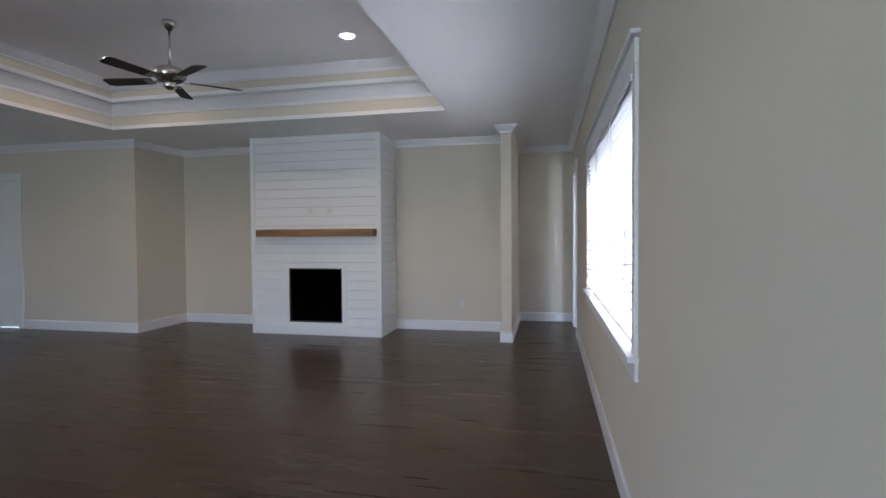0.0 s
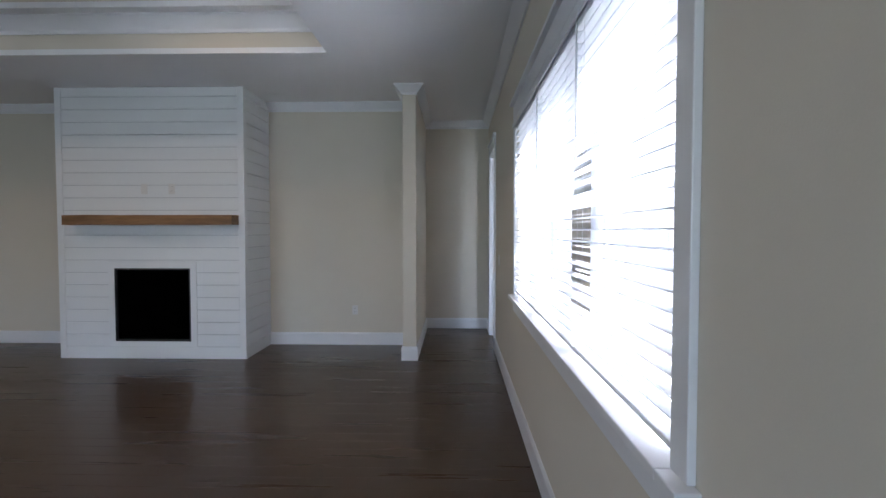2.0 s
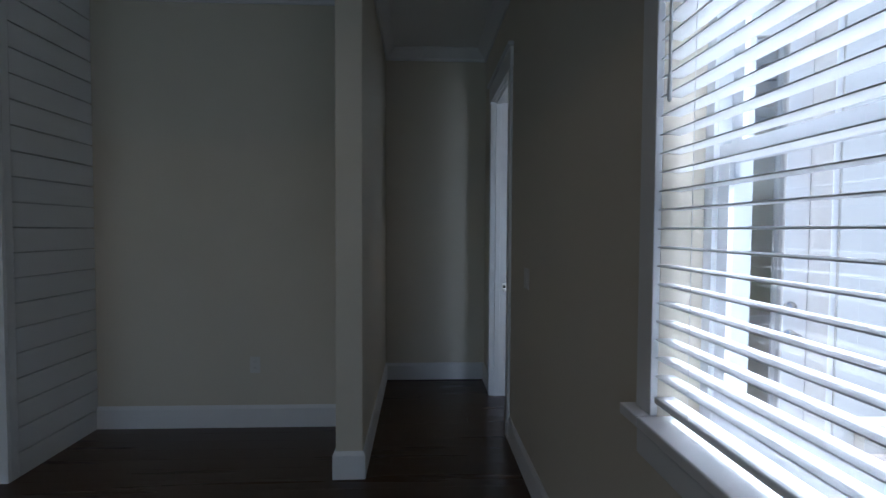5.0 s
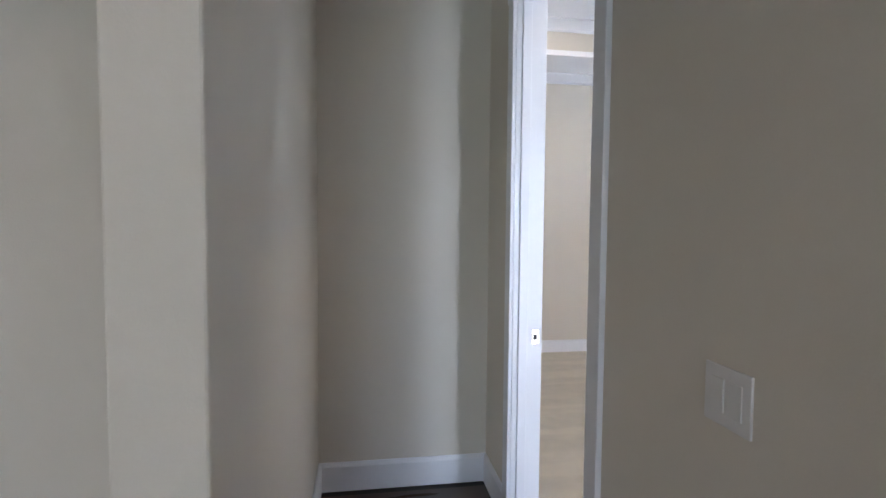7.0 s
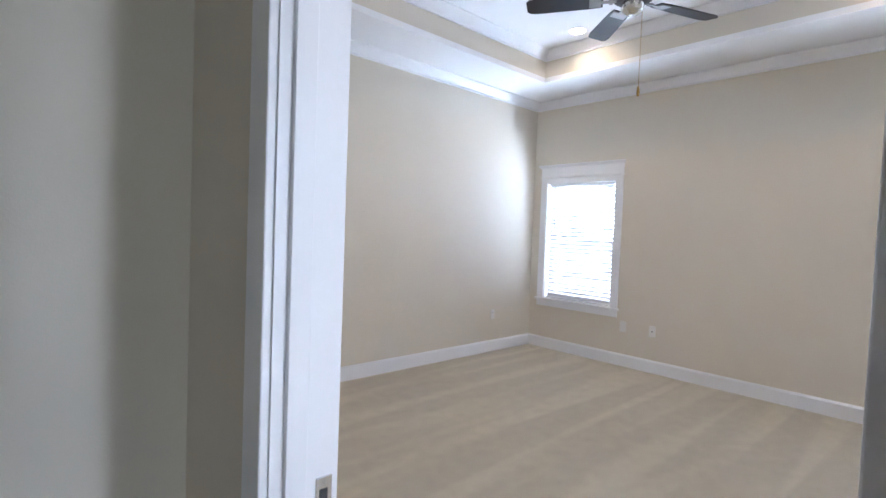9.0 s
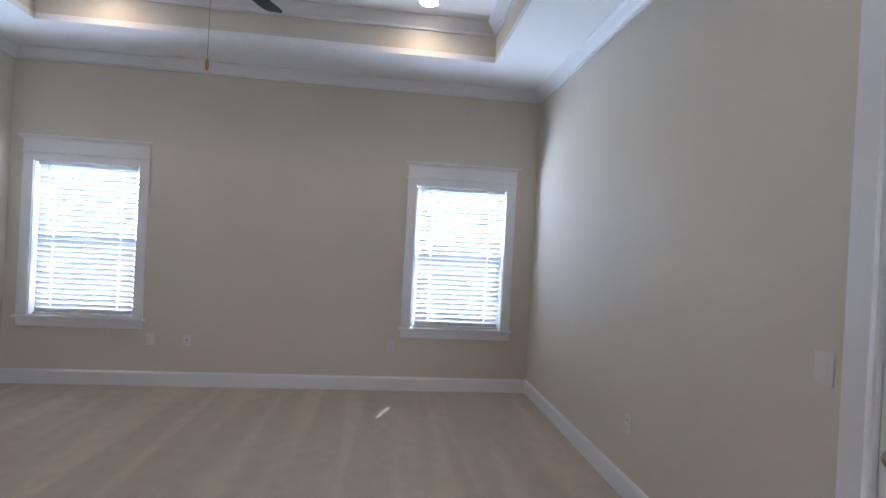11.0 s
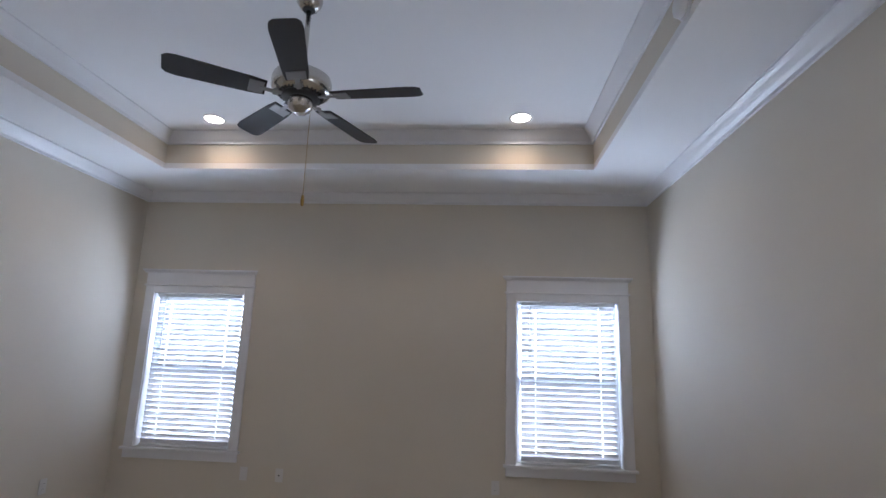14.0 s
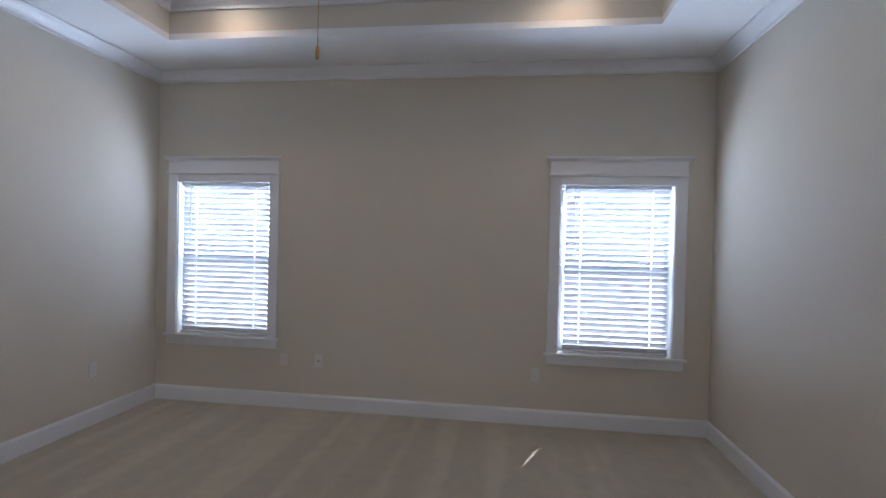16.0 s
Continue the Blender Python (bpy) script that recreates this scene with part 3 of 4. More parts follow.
# ---------------- bedroom windows ----------------
for k, (y0, y1) in enumerate(WIN_B):
    w = structure("window_%d" % (k + 2), boxes((BX + 0.08, BX + 0.16, y0, y0 + 0.03, BZ0, BZ1), (BX + 0.08, BX + 0.16, y1 - 0.03, y1, BZ0, BZ1), (BX + 0.08, BX + 0.16, y0 + 0.03, y1 - 0.03, BZ1 - 0.03, BZ1), (BX + 0.08, BX + 0.16, y0 + 0.03, y1 - 0.03, BZ0, BZ0 + 0.03)), vinyl, "white double-hung window with craftsman casing", "window")
    sash_unit(w, BX + 0.09, y0 + 0.031, y1 - 0.031, BZ0 + 0.031, BZ1 - 0.031, 1.33, 0.02)
    part("insect_screen", boxes((BX + 0.154, BX + 0.155, y0 + 0.031, y1 - 0.031, BZ0 + 0.031, 1.33)), screen_mesh, w, "fine grey insect screen over the lower sash")
    part("jamb_liner", boxes((BX - 0.003, BX + 0.079, y0 - 0.001, y0 + 0.012, BZ0, BZ1), (BX - 0.003, BX + 0.079, y1 - 0.012, y1 + 0.001, BZ0, BZ1), (BX - 0.003, BX + 0.079, y0 + 0.012, y1 - 0.012, BZ1 - 0.012, BZ1 + 0.001)), trim_paint, w)
    part("casing", boxes((BX - 0.02, BX - 0.0005, y0 - 0.085, y0 + 0.006, BZ0 - 0.001, BZ1 + 0.06), bevel=0.003), trim_paint, w)
    part("casing", boxes((BX - 0.02, BX - 0.0005, y1 - 0.006, y1 + 0.085, BZ0 - 0.001, BZ1 + 0.06), bevel=0.003), trim_paint, w)
    part("head_casing", boxes((BX - 0.02, BX - 0.0005, y0 + 0.006, y1 - 0.006, BZ1 - 0.01, BZ1 + 0.06), bevel=0.002), trim_paint, w)
    part("head_fillet", boxes((BX - 0.03, BX - 0.0005, y0 - 0.10, y1 + 0.10, BZ1 + 0.0605, BZ1 + 0.076), bevel=0.004), trim_paint, w)
    part("head_board", boxes((BX - 0.022, BX - 0.0005, y0 - 0.085, y1 + 0.085, BZ1 + 0.0765, BZ1 + 0.185), bevel=0.002), trim_paint, w)
    cap = bmesh.new()
    add_run(cap, [(0, BZ1 + 0.1855), (0.024, BZ1 + 0.1855), (0.03, BZ1 + 0.196), (0.044, BZ1 + 0.205), (0.05, BZ1 + 0.213), (0.05, BZ1 + 0.222), (0, BZ1 + 0.222)], (BX - 0.0005, y0 - 0.09), (BX - 0.0005, y1 + 0.09), 0.6, 0.6)
    bmesh.ops.recalc_face_normals(cap, faces=cap.faces[:])
    part("head_cap", cap, trim_paint, w)
    part("window_sill", boxes((BX - 0.045, BX + 0.079, y0 + 0.001, y1 - 0.001, BZ0 - 0.024, BZ0 - 0.0015), (BX - 0.045, BX - 0.0005, y0 - 0.105, y1 + 0.105, BZ0 - 0.0245, BZ0 - 0.0012), bevel=0.004), trim_paint, w)
    part("apron", boxes((BX - 0.018, BX - 0.0005, y0 - 0.085, y1 + 0.085, BZ0 - 0.10, BZ0 - 0.025), bevel=0.003), trim_paint, w)
    blind(BX + 0.045, y0 + 0.034, y1 - (0.05 if k == 0 else 0.03), BZ0 + 0.001, BZ1 - 0.0125, 0.049, -57, "white faux-wood blind with tilted slats in a bedroom window", "blinds in the bedroom windows", y1 - 0.13, 0.45, True)
# ---------------- fireplace ----------------
KX0, KX1, KZ0, KZ1 = -4.316, -3.45, 0.195, 1.02   # firebox opening
fire = thing("fireplace", ((FX0 + FX1) / 2, FY, 0), "white shiplap chimney breast with black gas firebox", "fireplace")
part("core", boxes((FX0 + 0.02, KX0 - 0.02, FY + 0.016, BACK + 0.02, 0, H), (KX1 + 0.02, FX1 - 0.02, FY + 0.016, BACK + 0.02, 0, H), (KX0 - 0.02, KX1 + 0.02, FY + 0.016, BACK + 0.02, KZ1 + 0.02, H), (KX0 - 0.02, KX1 + 0.02, FY + 0.016, BACK + 0.02, 0, KZ0 - 0.02), (KX0 - 0.02, KX1 + 0.02, FY + 0.45, BACK + 0.02, KZ0 - 0.02, KZ1 + 0.02)), gap_paint, fire)
TB = 0.07
for x0, x1 in ((FX0, FX0 + TB), (FX1 - TB, FX1)):
    part("corner_board", boxes((x0, x1, FY - 0.004, FY + 0.0155, 0, H), bevel=0.002), shiplap_paint, fire)
for xs in (FX0, FX1):
    x0, x1 = (xs, xs + 0.0195) if xs == FX0 else (xs - 0.0195, xs)
    part("corner_board", boxes((x0, x1, FY + 0.016, FY + TB, 0, H), bevel=0.002), shiplap_paint, fire)
part("base_board", boxes((FX0 + TB, FX1 - TB, FY - 0.003, FY + 0.0155, 0, 0.135), bevel=0.002), shiplap_paint, fire)
FR = 0.07
part("firebox_surround", boxes((KX0 - FR, KX0, FY - 0.003, FY + 0.0155, 0.136, KZ1 + FR), (KX1, KX1 + FR, FY - 0.003, FY + 0.0155, 0.136, KZ1 + FR), (KX0, KX1, FY - 0.003, FY + 0.0155, KZ1, KZ1 + FR), (KX0, KX1, FY - 0.003, FY + 0.0155, 0.136, KZ0)), shiplap_paint, fire)
PITCH = 0.1395
board_meshes = {}


def board(x0, x1, z0, z1):
    key = (round(x1 - x0, 3), round(z1 - z0, 3), "f")
    if key not in board_meshes:
        board_meshes[key] = mesh_of("board", boxes(((x0 - x1) / 2, (x1 - x0) / 2, -0.008, 0.008, (z0 - z1) / 2, (z1 - z0) / 2), bevel=0.0018), shiplap_paint)
    piece("board", board_meshes[key], fire, ((x0 + x1) / 2, FY + 0.0078 + random.uniform(-0.0006, 0.0006), (z0 + z1) / 2))


def side_board(x, z0, z1):
    key = (round(z1 - z0, 3), "s")
    y0, y1 = FY + TB + 0.001, BACK
    if key not in board_meshes:
        board_meshes[key] = mesh_of("board", boxes((-0.008, 0.008, (y0 - y1) / 2, (y1 - y0) / 2, (z0 - z1) / 2, (z1 - z0) / 2), bevel=0.0018), shiplap_paint)
    piece("board", board_meshes[key], fire, (x, (y0 + y1) / 2, (z0 + z1) / 2))


k = 1
while k * PITCH < H - 0.02:
    z0, z1 = k * PITCH + 0.0, min((k + 1) * PITCH - 0.008, H - 0.002)
    if z0 < KZ1 + FR:
        top = min(z1, 9)
        board(FX0 + TB + 0.002, KX0 - FR - 0.002, z0, top)
        board(KX1 + FR + 0.002, FX1 - TB - 0.002, z0, top)
        if z1 > KZ1 + FR + 0.01:
            board(KX0 - FR - 0.001, KX1 + FR + 0.001, KZ1 + FR + 0.003, z1)
    else:
        board(FX0 + TB + 0.002, FX1 - TB - 0.002, z0, z1)
    side_board(FX1 - 0.0085, z0, z1)
    side_board(FX0 + 0.0085, z0, z1)
    k += 1
side_board(FX1 - 0.0085, 0.0, PITCH - 0.008)
box_in = part("firebox", boxes((KX0, KX0 + 0.02, FY + 0.002, FY + 0.44, KZ0, KZ1), (KX1 - 0.02, KX1, FY + 0.002, FY + 0.44, KZ0, KZ1), (KX0 + 0.02, KX1 - 0.02, FY + 0.002, FY + 0.44, KZ0, KZ0 + 0.02), (KX0 + 0.02, KX1 - 0.02, FY + 0.002, FY + 0.44, KZ1 - 0.02, KZ1), (KX0, KX1, FY + 0.42, FY + 0.44, KZ0, KZ1)), firebox_black, fire, "black metal firebox")
part("glass_front", boxes((KX0 + 0.02, KX1 - 0.02, FY + 0.03, FY + 0.034, KZ0 + 0.02, KZ1 - 0.02)), smoked, box_in, "dark glass front")
for j, (a, dx, z) in enumerate(((12, -0.12, 0.27), (-18, 0.12, 0.28), (35, 0.0, 0.35), (-40, 0.06, 0.38))):
    bm = lathe((0, 0, 0), [(0.02, -0.2), (0.035, -0.19), (0.04, -0.05), (0.036, 0.08), (0.03, 0.19), (0.015, 0.2)], "x", 14)
    bmesh.ops.transform(bm, matrix=Matrix.Translation(((KX0 + KX1) / 2 + dx, FY + 0.22 + 0.03 * j, z)) @ Matrix.Rotation(radians(a * 0.4), 4, "Y") @ Matrix.Rotation(radians(a), 4, "Z"), verts=bm.verts[:])
    part("log", bm, log_grey, box_in, "charred ceramic log")
part("grate", boxes(*[(KX0 + 0.2 + 0.06 * i, KX0 + 0.212 + 0.06 * i, FY + 0.12, FY + 0.36, KZ0 + 0.02, KZ0 + 0.05) for i in range(8)]), firebox_black, box_in)

mantel = thing("mantel_shelf", (-3.825, FY, 1.51), "honey-brown rough timber mantel beam on white shiplap", "mantel")
mb = bmesh.new()
add_box(mb, -4.76, -2.89, 6.895, FY - 0.0045, 1.505, 1.612, bevel=0.004)
bmesh.ops.subdivide_edges(mb, edges=[e for e in mb.edges if e.calc_length() > 1.0], cuts=40)
for v in mb.verts:
    v.co.z += 0.0035 * noise.noise(Vector((v.co.x * 5, v.co.y * 9, 1.7)))
    if v.co.y < 6.95:
        v.co.y += 0.004 * noise.noise(Vector((v.co.x * 4, 3.1, v.co.z * 20)))
part("beam", mb, mantel_wood, mantel)


# ---------------- ceiling fans ----------------
def fan(x, y, zc, rod, radius, first, chain, label):
    zt = zc - 0.055 - rod
    ob = thing("ceiling_fan", (x, y, zc), label, "ceiling fan", "ceiling fans")
    part("canopy", lathe((x, y, zc), [(0.066, 0), (0.068, -0.012), (0.064, -0.035), (0.048, -0.06), (0.026, -0.072), (0.02, -0.074)]), nickel, ob)
    part("canopy_ring", lathe((x, y, zc - 0.066), [(0.03, 0), (0.034, -0.006), (0.028, -0.014)]), slot_dark, ob)
    part("downrod", lathe((x, y, zt), [(0.0125, 0), (0.0125, rod + 0.01)], n=18), nickel, ob)
    part("yoke", lathe((x, y, zt), [(0.026, -0.01), (0.026, 0.025), (0.018, 0.04)]), nickel, ob)
    motor = part("motor_housing", lathe((x, y, zt), [(0.05, 0), (0.12, -0.006), (0.142, -0.02), (0.148, -0.04), (0.148, -0.085), (0.14, -0.098), (0.12, -0.112), (0.10, -0.118)], n=48), nickel, ob, "brushed nickel drum")
    bm = bmesh.new()
    for i in range(30):
        a = 2 * math.pi * i / 30
        b2 = boxes((0.07, 0.112, -0.003, 0.003, -0.123, -0.114))
        bmesh.ops.transform(b2, matrix=Matrix.Translation((x, y, zt)) @ Matrix.Rotation(a, 4, "Z"), verts=b2.verts[:])
        me = bpy.data.meshes.new("tmp")
        b2.to_mesh(me)
        bm.from_mesh(me)
        bpy.data.meshes.remove(me)
        b2.free()
    part("vent_fins", bm, slot_dark, motor)
    part("flywheel", lathe((x, y, zt - 0.118), [(0.095, 0), (0.095, -0.014), (0.07, -0.02)]), slot_dark, ob)
    part("switch_cup", lathe((x, y, zt - 0.13), [(0.058, 0), (0.06, -0.02), (0.06, -0.052), (0.052, -0.064), (0.04, -0.07), (0.036, -0.078), (0.012, -0.084)]), nickel, ob)
    for i in range(5):
        a = radians(first + 72 * i)
        m = Matrix.Translation((x, y, zt - 0.118)) @ Matrix.Rotation(a, 4, "Z") @ Matrix.Rotation(radians(11), 4, "X")
        b2 = boxes((0.085, 0.20, -0.012, 0.012, -0.012, -0.006), (0.18, 0.25, -0.045, 0.045, -0.010, -0.006), (0.115, 0.135, -0.022, 0.022, -0.014, -0.004), bevel=0.0015)
        bmesh.ops.transform(b2, matrix=m, verts=b2.verts[:])
        part("blade_iron", b2, satin_nickel, ob)
        bl = bmesh.new()
        outline = [(0.17, -0.052), (0.24, -0.060), (radius - 0.06, -0.070), (radius - 0.02, -0.064), (radius, -0.045), (radius, 0.045), (radius - 0.02, 0.064), (radius - 0.06, 0.070), (0.24, 0.060), (0.17, 0.052)]
        lo = [bl.verts.new((u, v, -0.005)) for u, v in outline]
        hi = [bl.verts.new((u, v, 0.001)) for u, v in outline]
        bl.faces.new(list(reversed(lo)))
        bl.faces.new(hi)
        for j in range(len(lo)):
            bl.faces.new((lo[j], lo[(j + 1) % len(lo)], hi[(j + 1) % len(lo)], hi[j]))
        bmesh.ops.transform(bl, matrix=m, verts=bl.verts[:])
        part("blade", bl, fan_blade_wood, ob, "dark walnut blade")
    if chain:
        zb = zt - 0.2
        part("pull_chain", lathe((x + 0.015, y - 0.05, zb), [(0.0014, 0), (0.0014, -chain)], n=8), brass, ob, "thin brass chain")
        part("pull_fob", lathe((x + 0.015, y - 0.05, zb - chain), [(0.003, 0), (0.007, -0.012), (0.009, -0.035), (0.007, -0.055), (0.003, -0.06)], n=14), brass, ob, "brass pull")
    return ob


fan(2.43, 9.075, HB2, 0.39, 0.62, 50, 0.43, "brushed nickel ceiling fan with five dark blades")
fan(-4.05, 4.36, T2, 0.40, 0.66, 44, 0.0, "nickel ceiling fan with five dark walnut blades")


def can_light(x, y, z, watts):
    ob = thing("recessed_light", (x, y, z), "lit recessed ceiling light with white trim ring", "recessed light", "recessed lights")
    part("trim_ring", lathe((x, y, z), [(0.092, 0), (0.092, -0.004), (0.078, -0.007), (0.072, -0.003), (0.072, 0)], n=36), trim_paint, ob)
    part("diffuser", lathe((x, y, z - 0.0005), [(0.071, 0), (0.071, -0.0025), (0.03, -0.004)], n=36), can_glow, ob, "glowing warm-white lens")
    can_lamp(x, y, z - 0.02, watts)


for x, y in ((3.83, 10.36), (3.83, 7.86), (1.05, 10.36), (1.05, 7.86)):
    can_light(x, y, HB2, CAN_B)
for x, y in ((-2.49, 5.08), (-5.49, 5.10), (-2.49, 3.6), (-5.49, 3.6)):
    can_light(x, y, T2, CAN_L)

smoke = thing("smoke_detector", (2.24, BTY0, 3.16), "round white smoke detector on the tray's painted face", "smoke detector")
part("base", lathe((2.24, BTY0, 3.16), [(0.068, 0), (0.068, 0.01), (0.062, 0.012)], "y"), trim_paint, smoke)
part("cover", lathe((2.24, BTY0 + 0.012, 3.16), [(0.058, 0), (0.06, 0.008), (0.056, 0.026), (0.042, 0.034), (0.01, 0.036)], "y"), trim_paint, smoke)


# ---------------- plates on the walls ----------------
def plate(name, at, normal, w, label, category, kind):
    """A wall plate at a point of the wall; kind: outlet, switch, blank or jack."""
    ob = thing(name, at, label, category, category + "s on the walls")
    n = Vector((*normal, 0))
    u = Vector((-n.y, n.x, 0))
    m = Matrix((( u.x, 0, n.x, at[0]), (u.y, 0, n.y, at[1]), (0, 1, 0, at[2]), (0, 0, 0, 1)))

    def put(nm, rows, material, parent, bevel=0.0015):
        bm = boxes(*rows, bevel=bevel)
        bmesh.ops.transform(bm, matrix=m, verts=bm.verts[:])
        return part(nm, bm, material, parent)
    body = put("cover_plate", [(-w / 2, w / 2, -0.057, 0.057, 0.0003, 0.006)], plate_white, ob)
    if kind == "outlet":
        for s in (-0.022, 0.022):
            f = put("receptacle", [(-0.0165, 0.0165, s - 0.014, s + 0.014, 0.005, 0.0078)], plate_white, ob)
            put("slot", [(-0.008, -0.006, s - 0.003, s + 0.006, 0.007, 0.0082), (0.006, 0.008, s - 0.003, s + 0.006, 0.007, 0.0082)], slot_dark, f, 0)
    elif kind == "switch":
        count = max(1, round(w / 0.06))
        for i in range(count):
            c = (i - (count - 1) / 2) * 0.046
            put("rocker", [(c - 0.0165, c + 0.0165, -0.033, 0.033, 0.005, 0.0085)], plate_white, ob)
    elif kind == "jack":
        put("jack", [(-0.006, 0.006, -0.006, 0.006, 0.005, 0.012)], slot_dark, ob)
    for s in (-0.042, 0.042):
        put("screw", [(-0.002, 0.002, s - 0.002, s + 0.002, 0.0058, 0.0066)], plate_white, ob, 0)


plate("switch_plate", (0, 7.07, 1.12), (-1, 0), 0.12, "white double switch plate on the painted wall", "switch plate", "switch")
plate("switch_plate", (1.387, BY0, 1.10), (0, 1), 0.075, "white switch plate beside the patio door", "switch plate", "switch")
plate("outlet_plate", (2.70, BY0, 0.444), (0, 1), 0.07, "white power outlet low on the bedroom wall", "outlet plate", "outlet")
plate("outlet_plate", (BX, 10.26, 0.44), (-1, 0), 0.07, "white blank plate under a bedroom window", "outlet plate", "blank")
plate("outlet_plate", (BX, 9.93, 0.44), (-1, 0), 0.07, "white cable jack plate low on the bedroom wall", "outlet plate", "jack")
plate("outlet_plate", (BX, 8.0, 0.43), (-1, 0), 0.07, "white power outlet beside a bedroom window", "outlet plate", "outlet")
plate("outlet_plate", (4.125, BY1, 0.445), (0, -1), 0.07, "white power outlet low on the bedroom wall", "outlet plate", "outlet")
plate("outlet_plate", (-3.64, FY - 0.001, 1.905), (0, -1), 0.07, "white power outlet on shiplap above the mantel", "outlet plate", "outlet")
plate("outlet_plate", (-3.95, FY - 0.001, 1.905), (0, -1), 0.07, "white cable plate on shiplap above the mantel", "outlet plate", "blank")
plate("outlet_plate", (-1.75, BACK, 0.44), (0, -1), 0.07, "white power outlet low on the living room wall", "outlet plate", "outlet")

# ---------------- outside ----------------
structure("ground", boxes((-400, 400, -400, 400, -0.5, -0.16)), grass_mat, "green lawn to the horizon", "ground")
structure("patio_slab", boxes((TE + 0.01, 5.6, -0.5, BY0 - 0.2, -0.155, -0.05)), concrete, "pale concrete patio slab", "patio")
ext = structure("wall_outside", boxes((TE + 0.01, PX0 - 0.03, BY0 - 0.16, BY0 - 0.101, -0.05, 3.6), (PX0 - 0.03, PX1 + 0.03, BY0 - 0.16, BY0 - 0.101, PH + 0.03, 3.6), (PX1 + 0.03, 5.0, BY0 - 0.16, BY0 - 0.101, -0.05, 3.6)), siding_mat, "white board-and-batten outer wall on brick", "outer wall")
for x in (1.6, 2.02, 2.44, 2.86, 3.28, 3.70, 4.12, 4.54):
    part("batten", boxes((x - 0.025, x + 0.025, BY0 - 0.18, BY0 - 0.1605, 0.56, 3.58), bevel=0.003), siding_mat, ext)
part("door_trim", boxes((PX1 + 0.031, PX1 + 0.13, BY0 - 0.19, BY0 - 0.1605, -0.05, PH + 0.03), bevel=0.003), siding_mat, ext)
part("door_trim", boxes((PX0 - 0.13, PX0 - 0.031, BY0 - 0.19, BY0 - 0.1605, -0.05, PH + 0.03), bevel=0.003), siding_mat, ext)
part("water_table", boxes((PX1 + 0.131, 5.02, BY0 - 0.27, BY0 - 0.1605, 0.525, 0.56), bevel=0.004), mortar_mat, ext)
skirt = part("brick_skirt", boxes((PX1 + 0.131, 5.0, BY0 - 0.24, BY0 - 0.1605, -0.05, 0.524)), mortar_mat, ext)
brick_me = mesh_of("brick", boxes((-0.097, 0.097, -0.02, 0.02, -0.0285, 0.0285), bevel=0.003), brick_mat)
for row in range(8):
    for c in range(18):
        xx = PX1 + 0.24 + 0.205 * c + (0.1 if row % 2 else 0)
        if xx < 4.88:
            piece("brick", brick_me, skirt, (xx, BY0 - 0.238, -0.012 + 0.068 * row))


# unseen overhang, added and sized to keep the sun off the upper sashes
structure("sun_cut_eave", boxes((BX + 0.16, 6.05, BY0 - 0.2, BY1 + 0.4, 2.80, 2.86), (6.02, 6.05, BY0 - 0.2, BY1 + 0.4, 2.861, 2.98)), siding_mat, "unseen white overhang added to shade the upper bedroom windows from the sun", "eave")


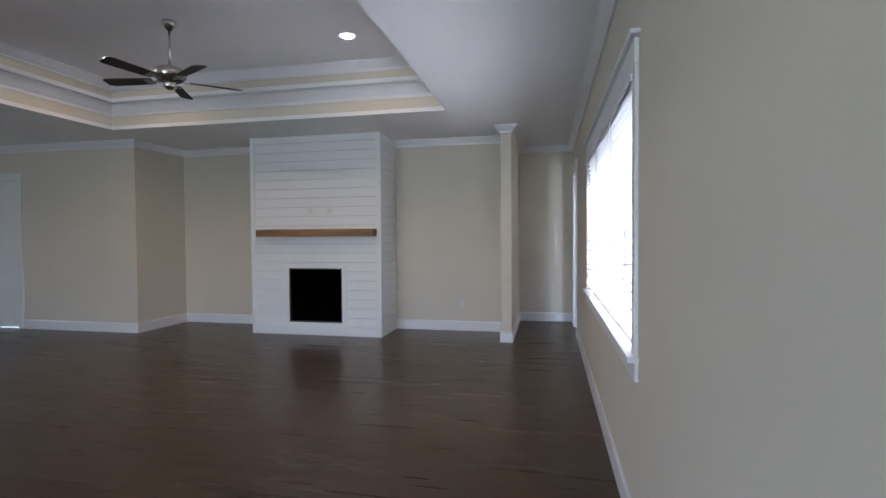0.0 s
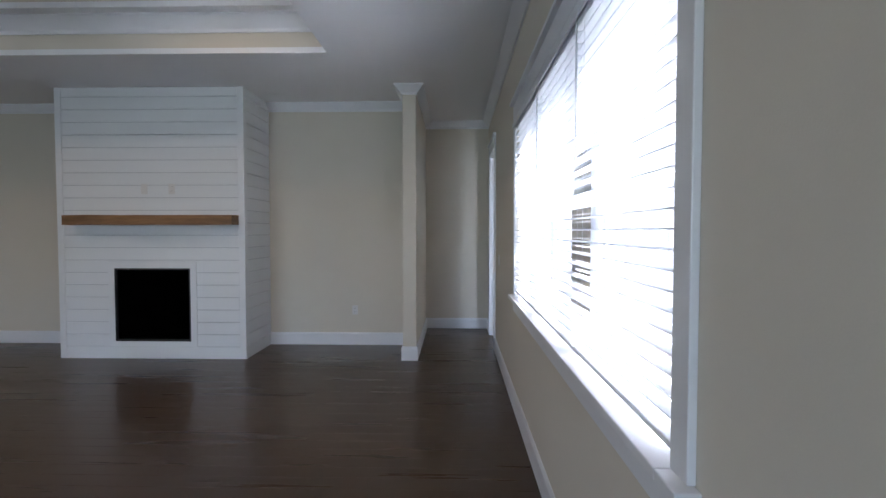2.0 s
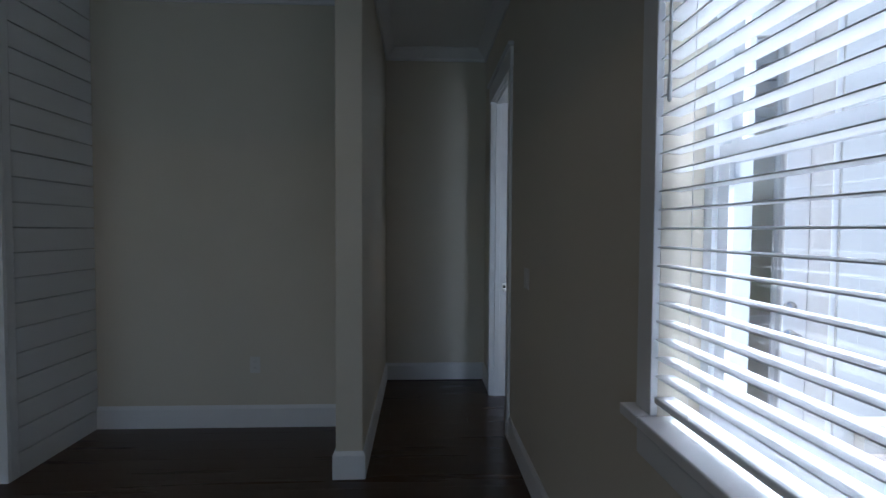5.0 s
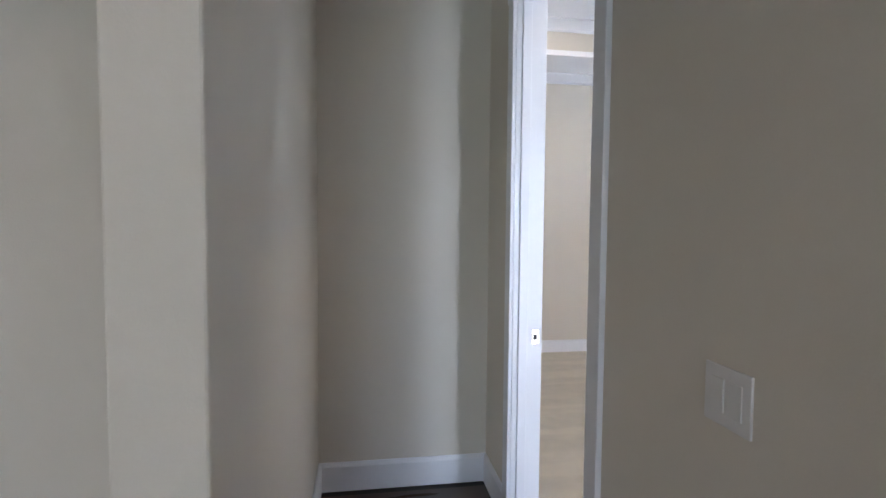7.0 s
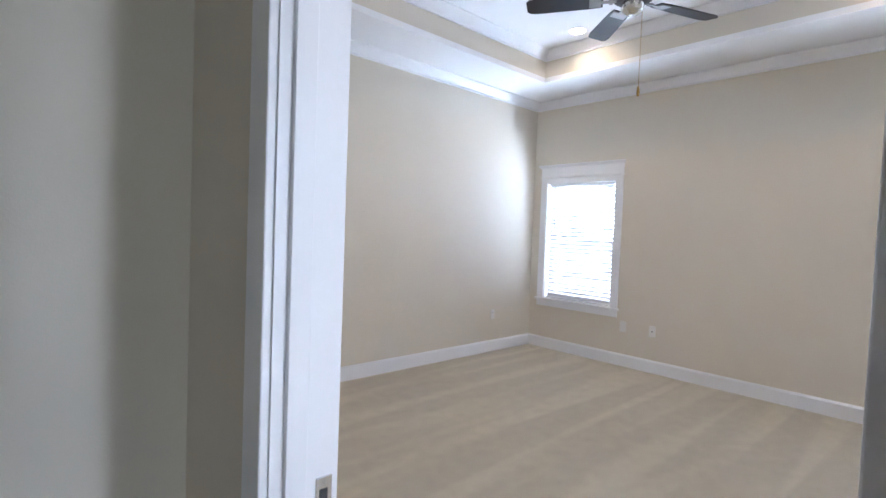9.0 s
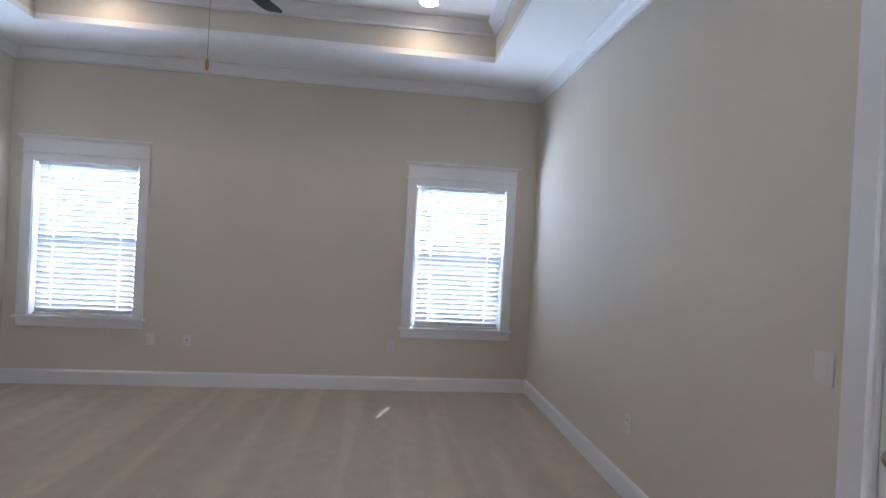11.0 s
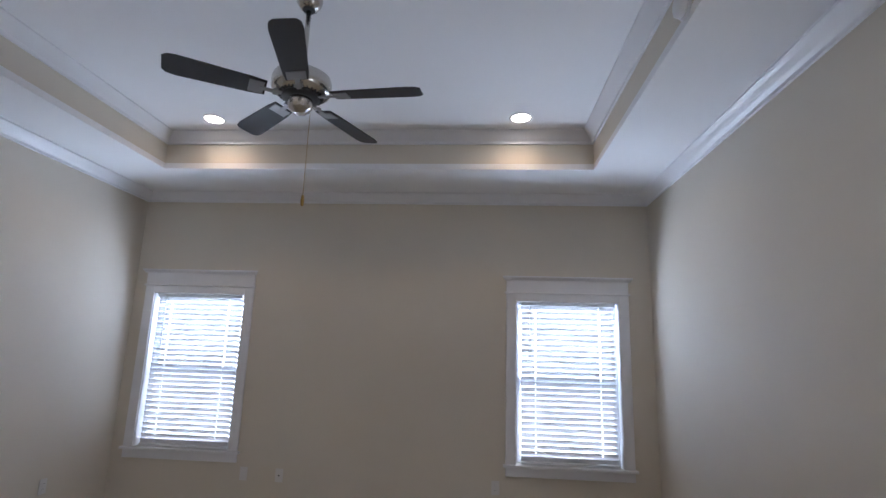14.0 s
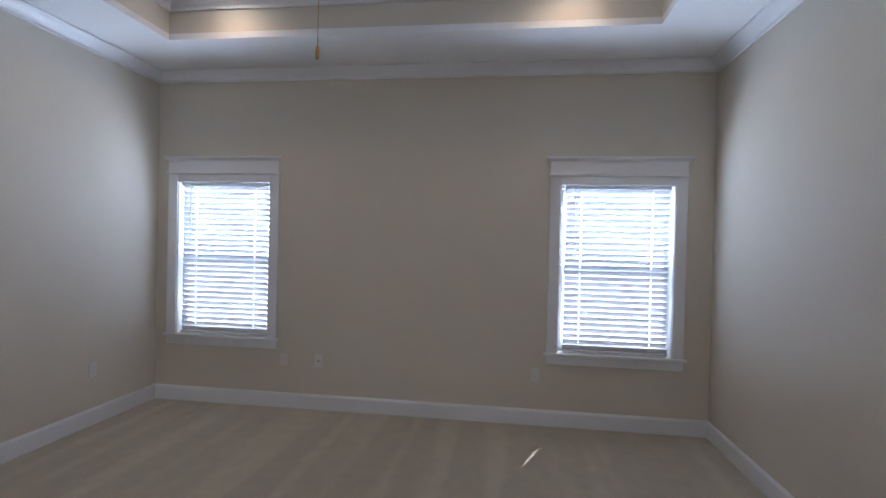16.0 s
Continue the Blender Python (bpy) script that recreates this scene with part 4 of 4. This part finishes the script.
def hedge(name, x0, x1, y0, y1, z1, count, label):
    """A clipped hedge: a cloud of small leaves round a rough core."""
    rng = random.Random(7)
    verts, faces = [], []
    for _ in range(count):
        c = Vector((rng.uniform(x0, x1), rng.uniform(y0, y1), rng.uniform(-0.15, z1) * rng.uniform(0.8, 1.05)))
        a, s = Vector((rng.gauss(0, 1), rng.gauss(0, 1), rng.gauss(0, 1))).normalized(), rng.uniform(0.12, 0.26)
        b = a.orthogonal().normalized()
        d = a.cross(b)
        i = len(verts)
        verts += [c - b * s, c - d * s * 0.4, c + b * s, c + d * s * 0.4 + a * s * 0.2]
        faces.append((i, i + 1, i + 2, i + 3))
    me = bpy.data.meshes.new(name)
    me.from_pydata([tuple(v) for v in verts], [], faces)
    me.materials.append(leaf_mat)
    tagged(new(name, me), label, "hedge", kind="stuff")


hedge("hedge", 15, 17, -6, 24, 1.0, 7000, "dark green clipped hedge across the lawn")
hedge("hedge_south", -2, 16, -13, -11, 3.2, 9000, "tall dark green hedge at the end of the lawn")

# ---------------- floor planks ----------------
rng = random.Random(3)
PW = 0.127
plank_meshes = [mesh_of("plank", boxes((-l / 2, l / 2, -PW / 2 + 0.0008, PW / 2 - 0.0008, -0.006, 0.0), bevel=0.0004), floor_wood) for l in (0.9, 1.2, 1.5, 1.8)]
lengths = (0.9, 1.2, 1.5, 1.8)
rest_v, rest_f, near = [], [], 0
yrow = YS + PW / 2
while yrow < NOOK:
    xx = XW - rng.uniform(0, 1.2)
    while xx < TH:
        i = rng.randrange(4)
        l = lengths[i]
        a, b = max(xx, XW), min(xx + l - 0.0016, 0.148 if DY0 < yrow < DY1 else 0.0)
        whole = a == xx and b == xx + l - 0.0016
        if whole and xx > -4.6 and yrow > 2.0 and yrow < BACK and near < 300:
            piece("plank", plank_meshes[i], living_floor, (xx + l / 2, yrow, 0))
            near += 1
        elif b > a:
            n = len(rest_v)
            y0, y1 = yrow - PW / 2 + 0.0008, yrow + PW / 2 - 0.0008
            rest_v += [(a, y0, -0.006), (b, y0, -0.006), (b, y1, -0.006), (a, y1, -0.006), (a, y0, 0), (b, y0, 0), (b, y1, 0), (a, y1, 0)]
            rest_f += [(n + 4, n + 5, n + 6, n + 7), (n, n + 1, n + 5, n + 4), (n + 1, n + 2, n + 6, n + 5), (n + 2, n + 3, n + 7, n + 6), (n + 3, n, n + 4, n + 7)]
        xx += l
    yrow += PW
me = bpy.data.meshes.new("planks")
me.from_pydata(rest_v, [], rest_f)
me.materials.append(floor_wood)
rest = new("planks", me)
rest.parent = living_floor
tagged(rest, kind="stuff")
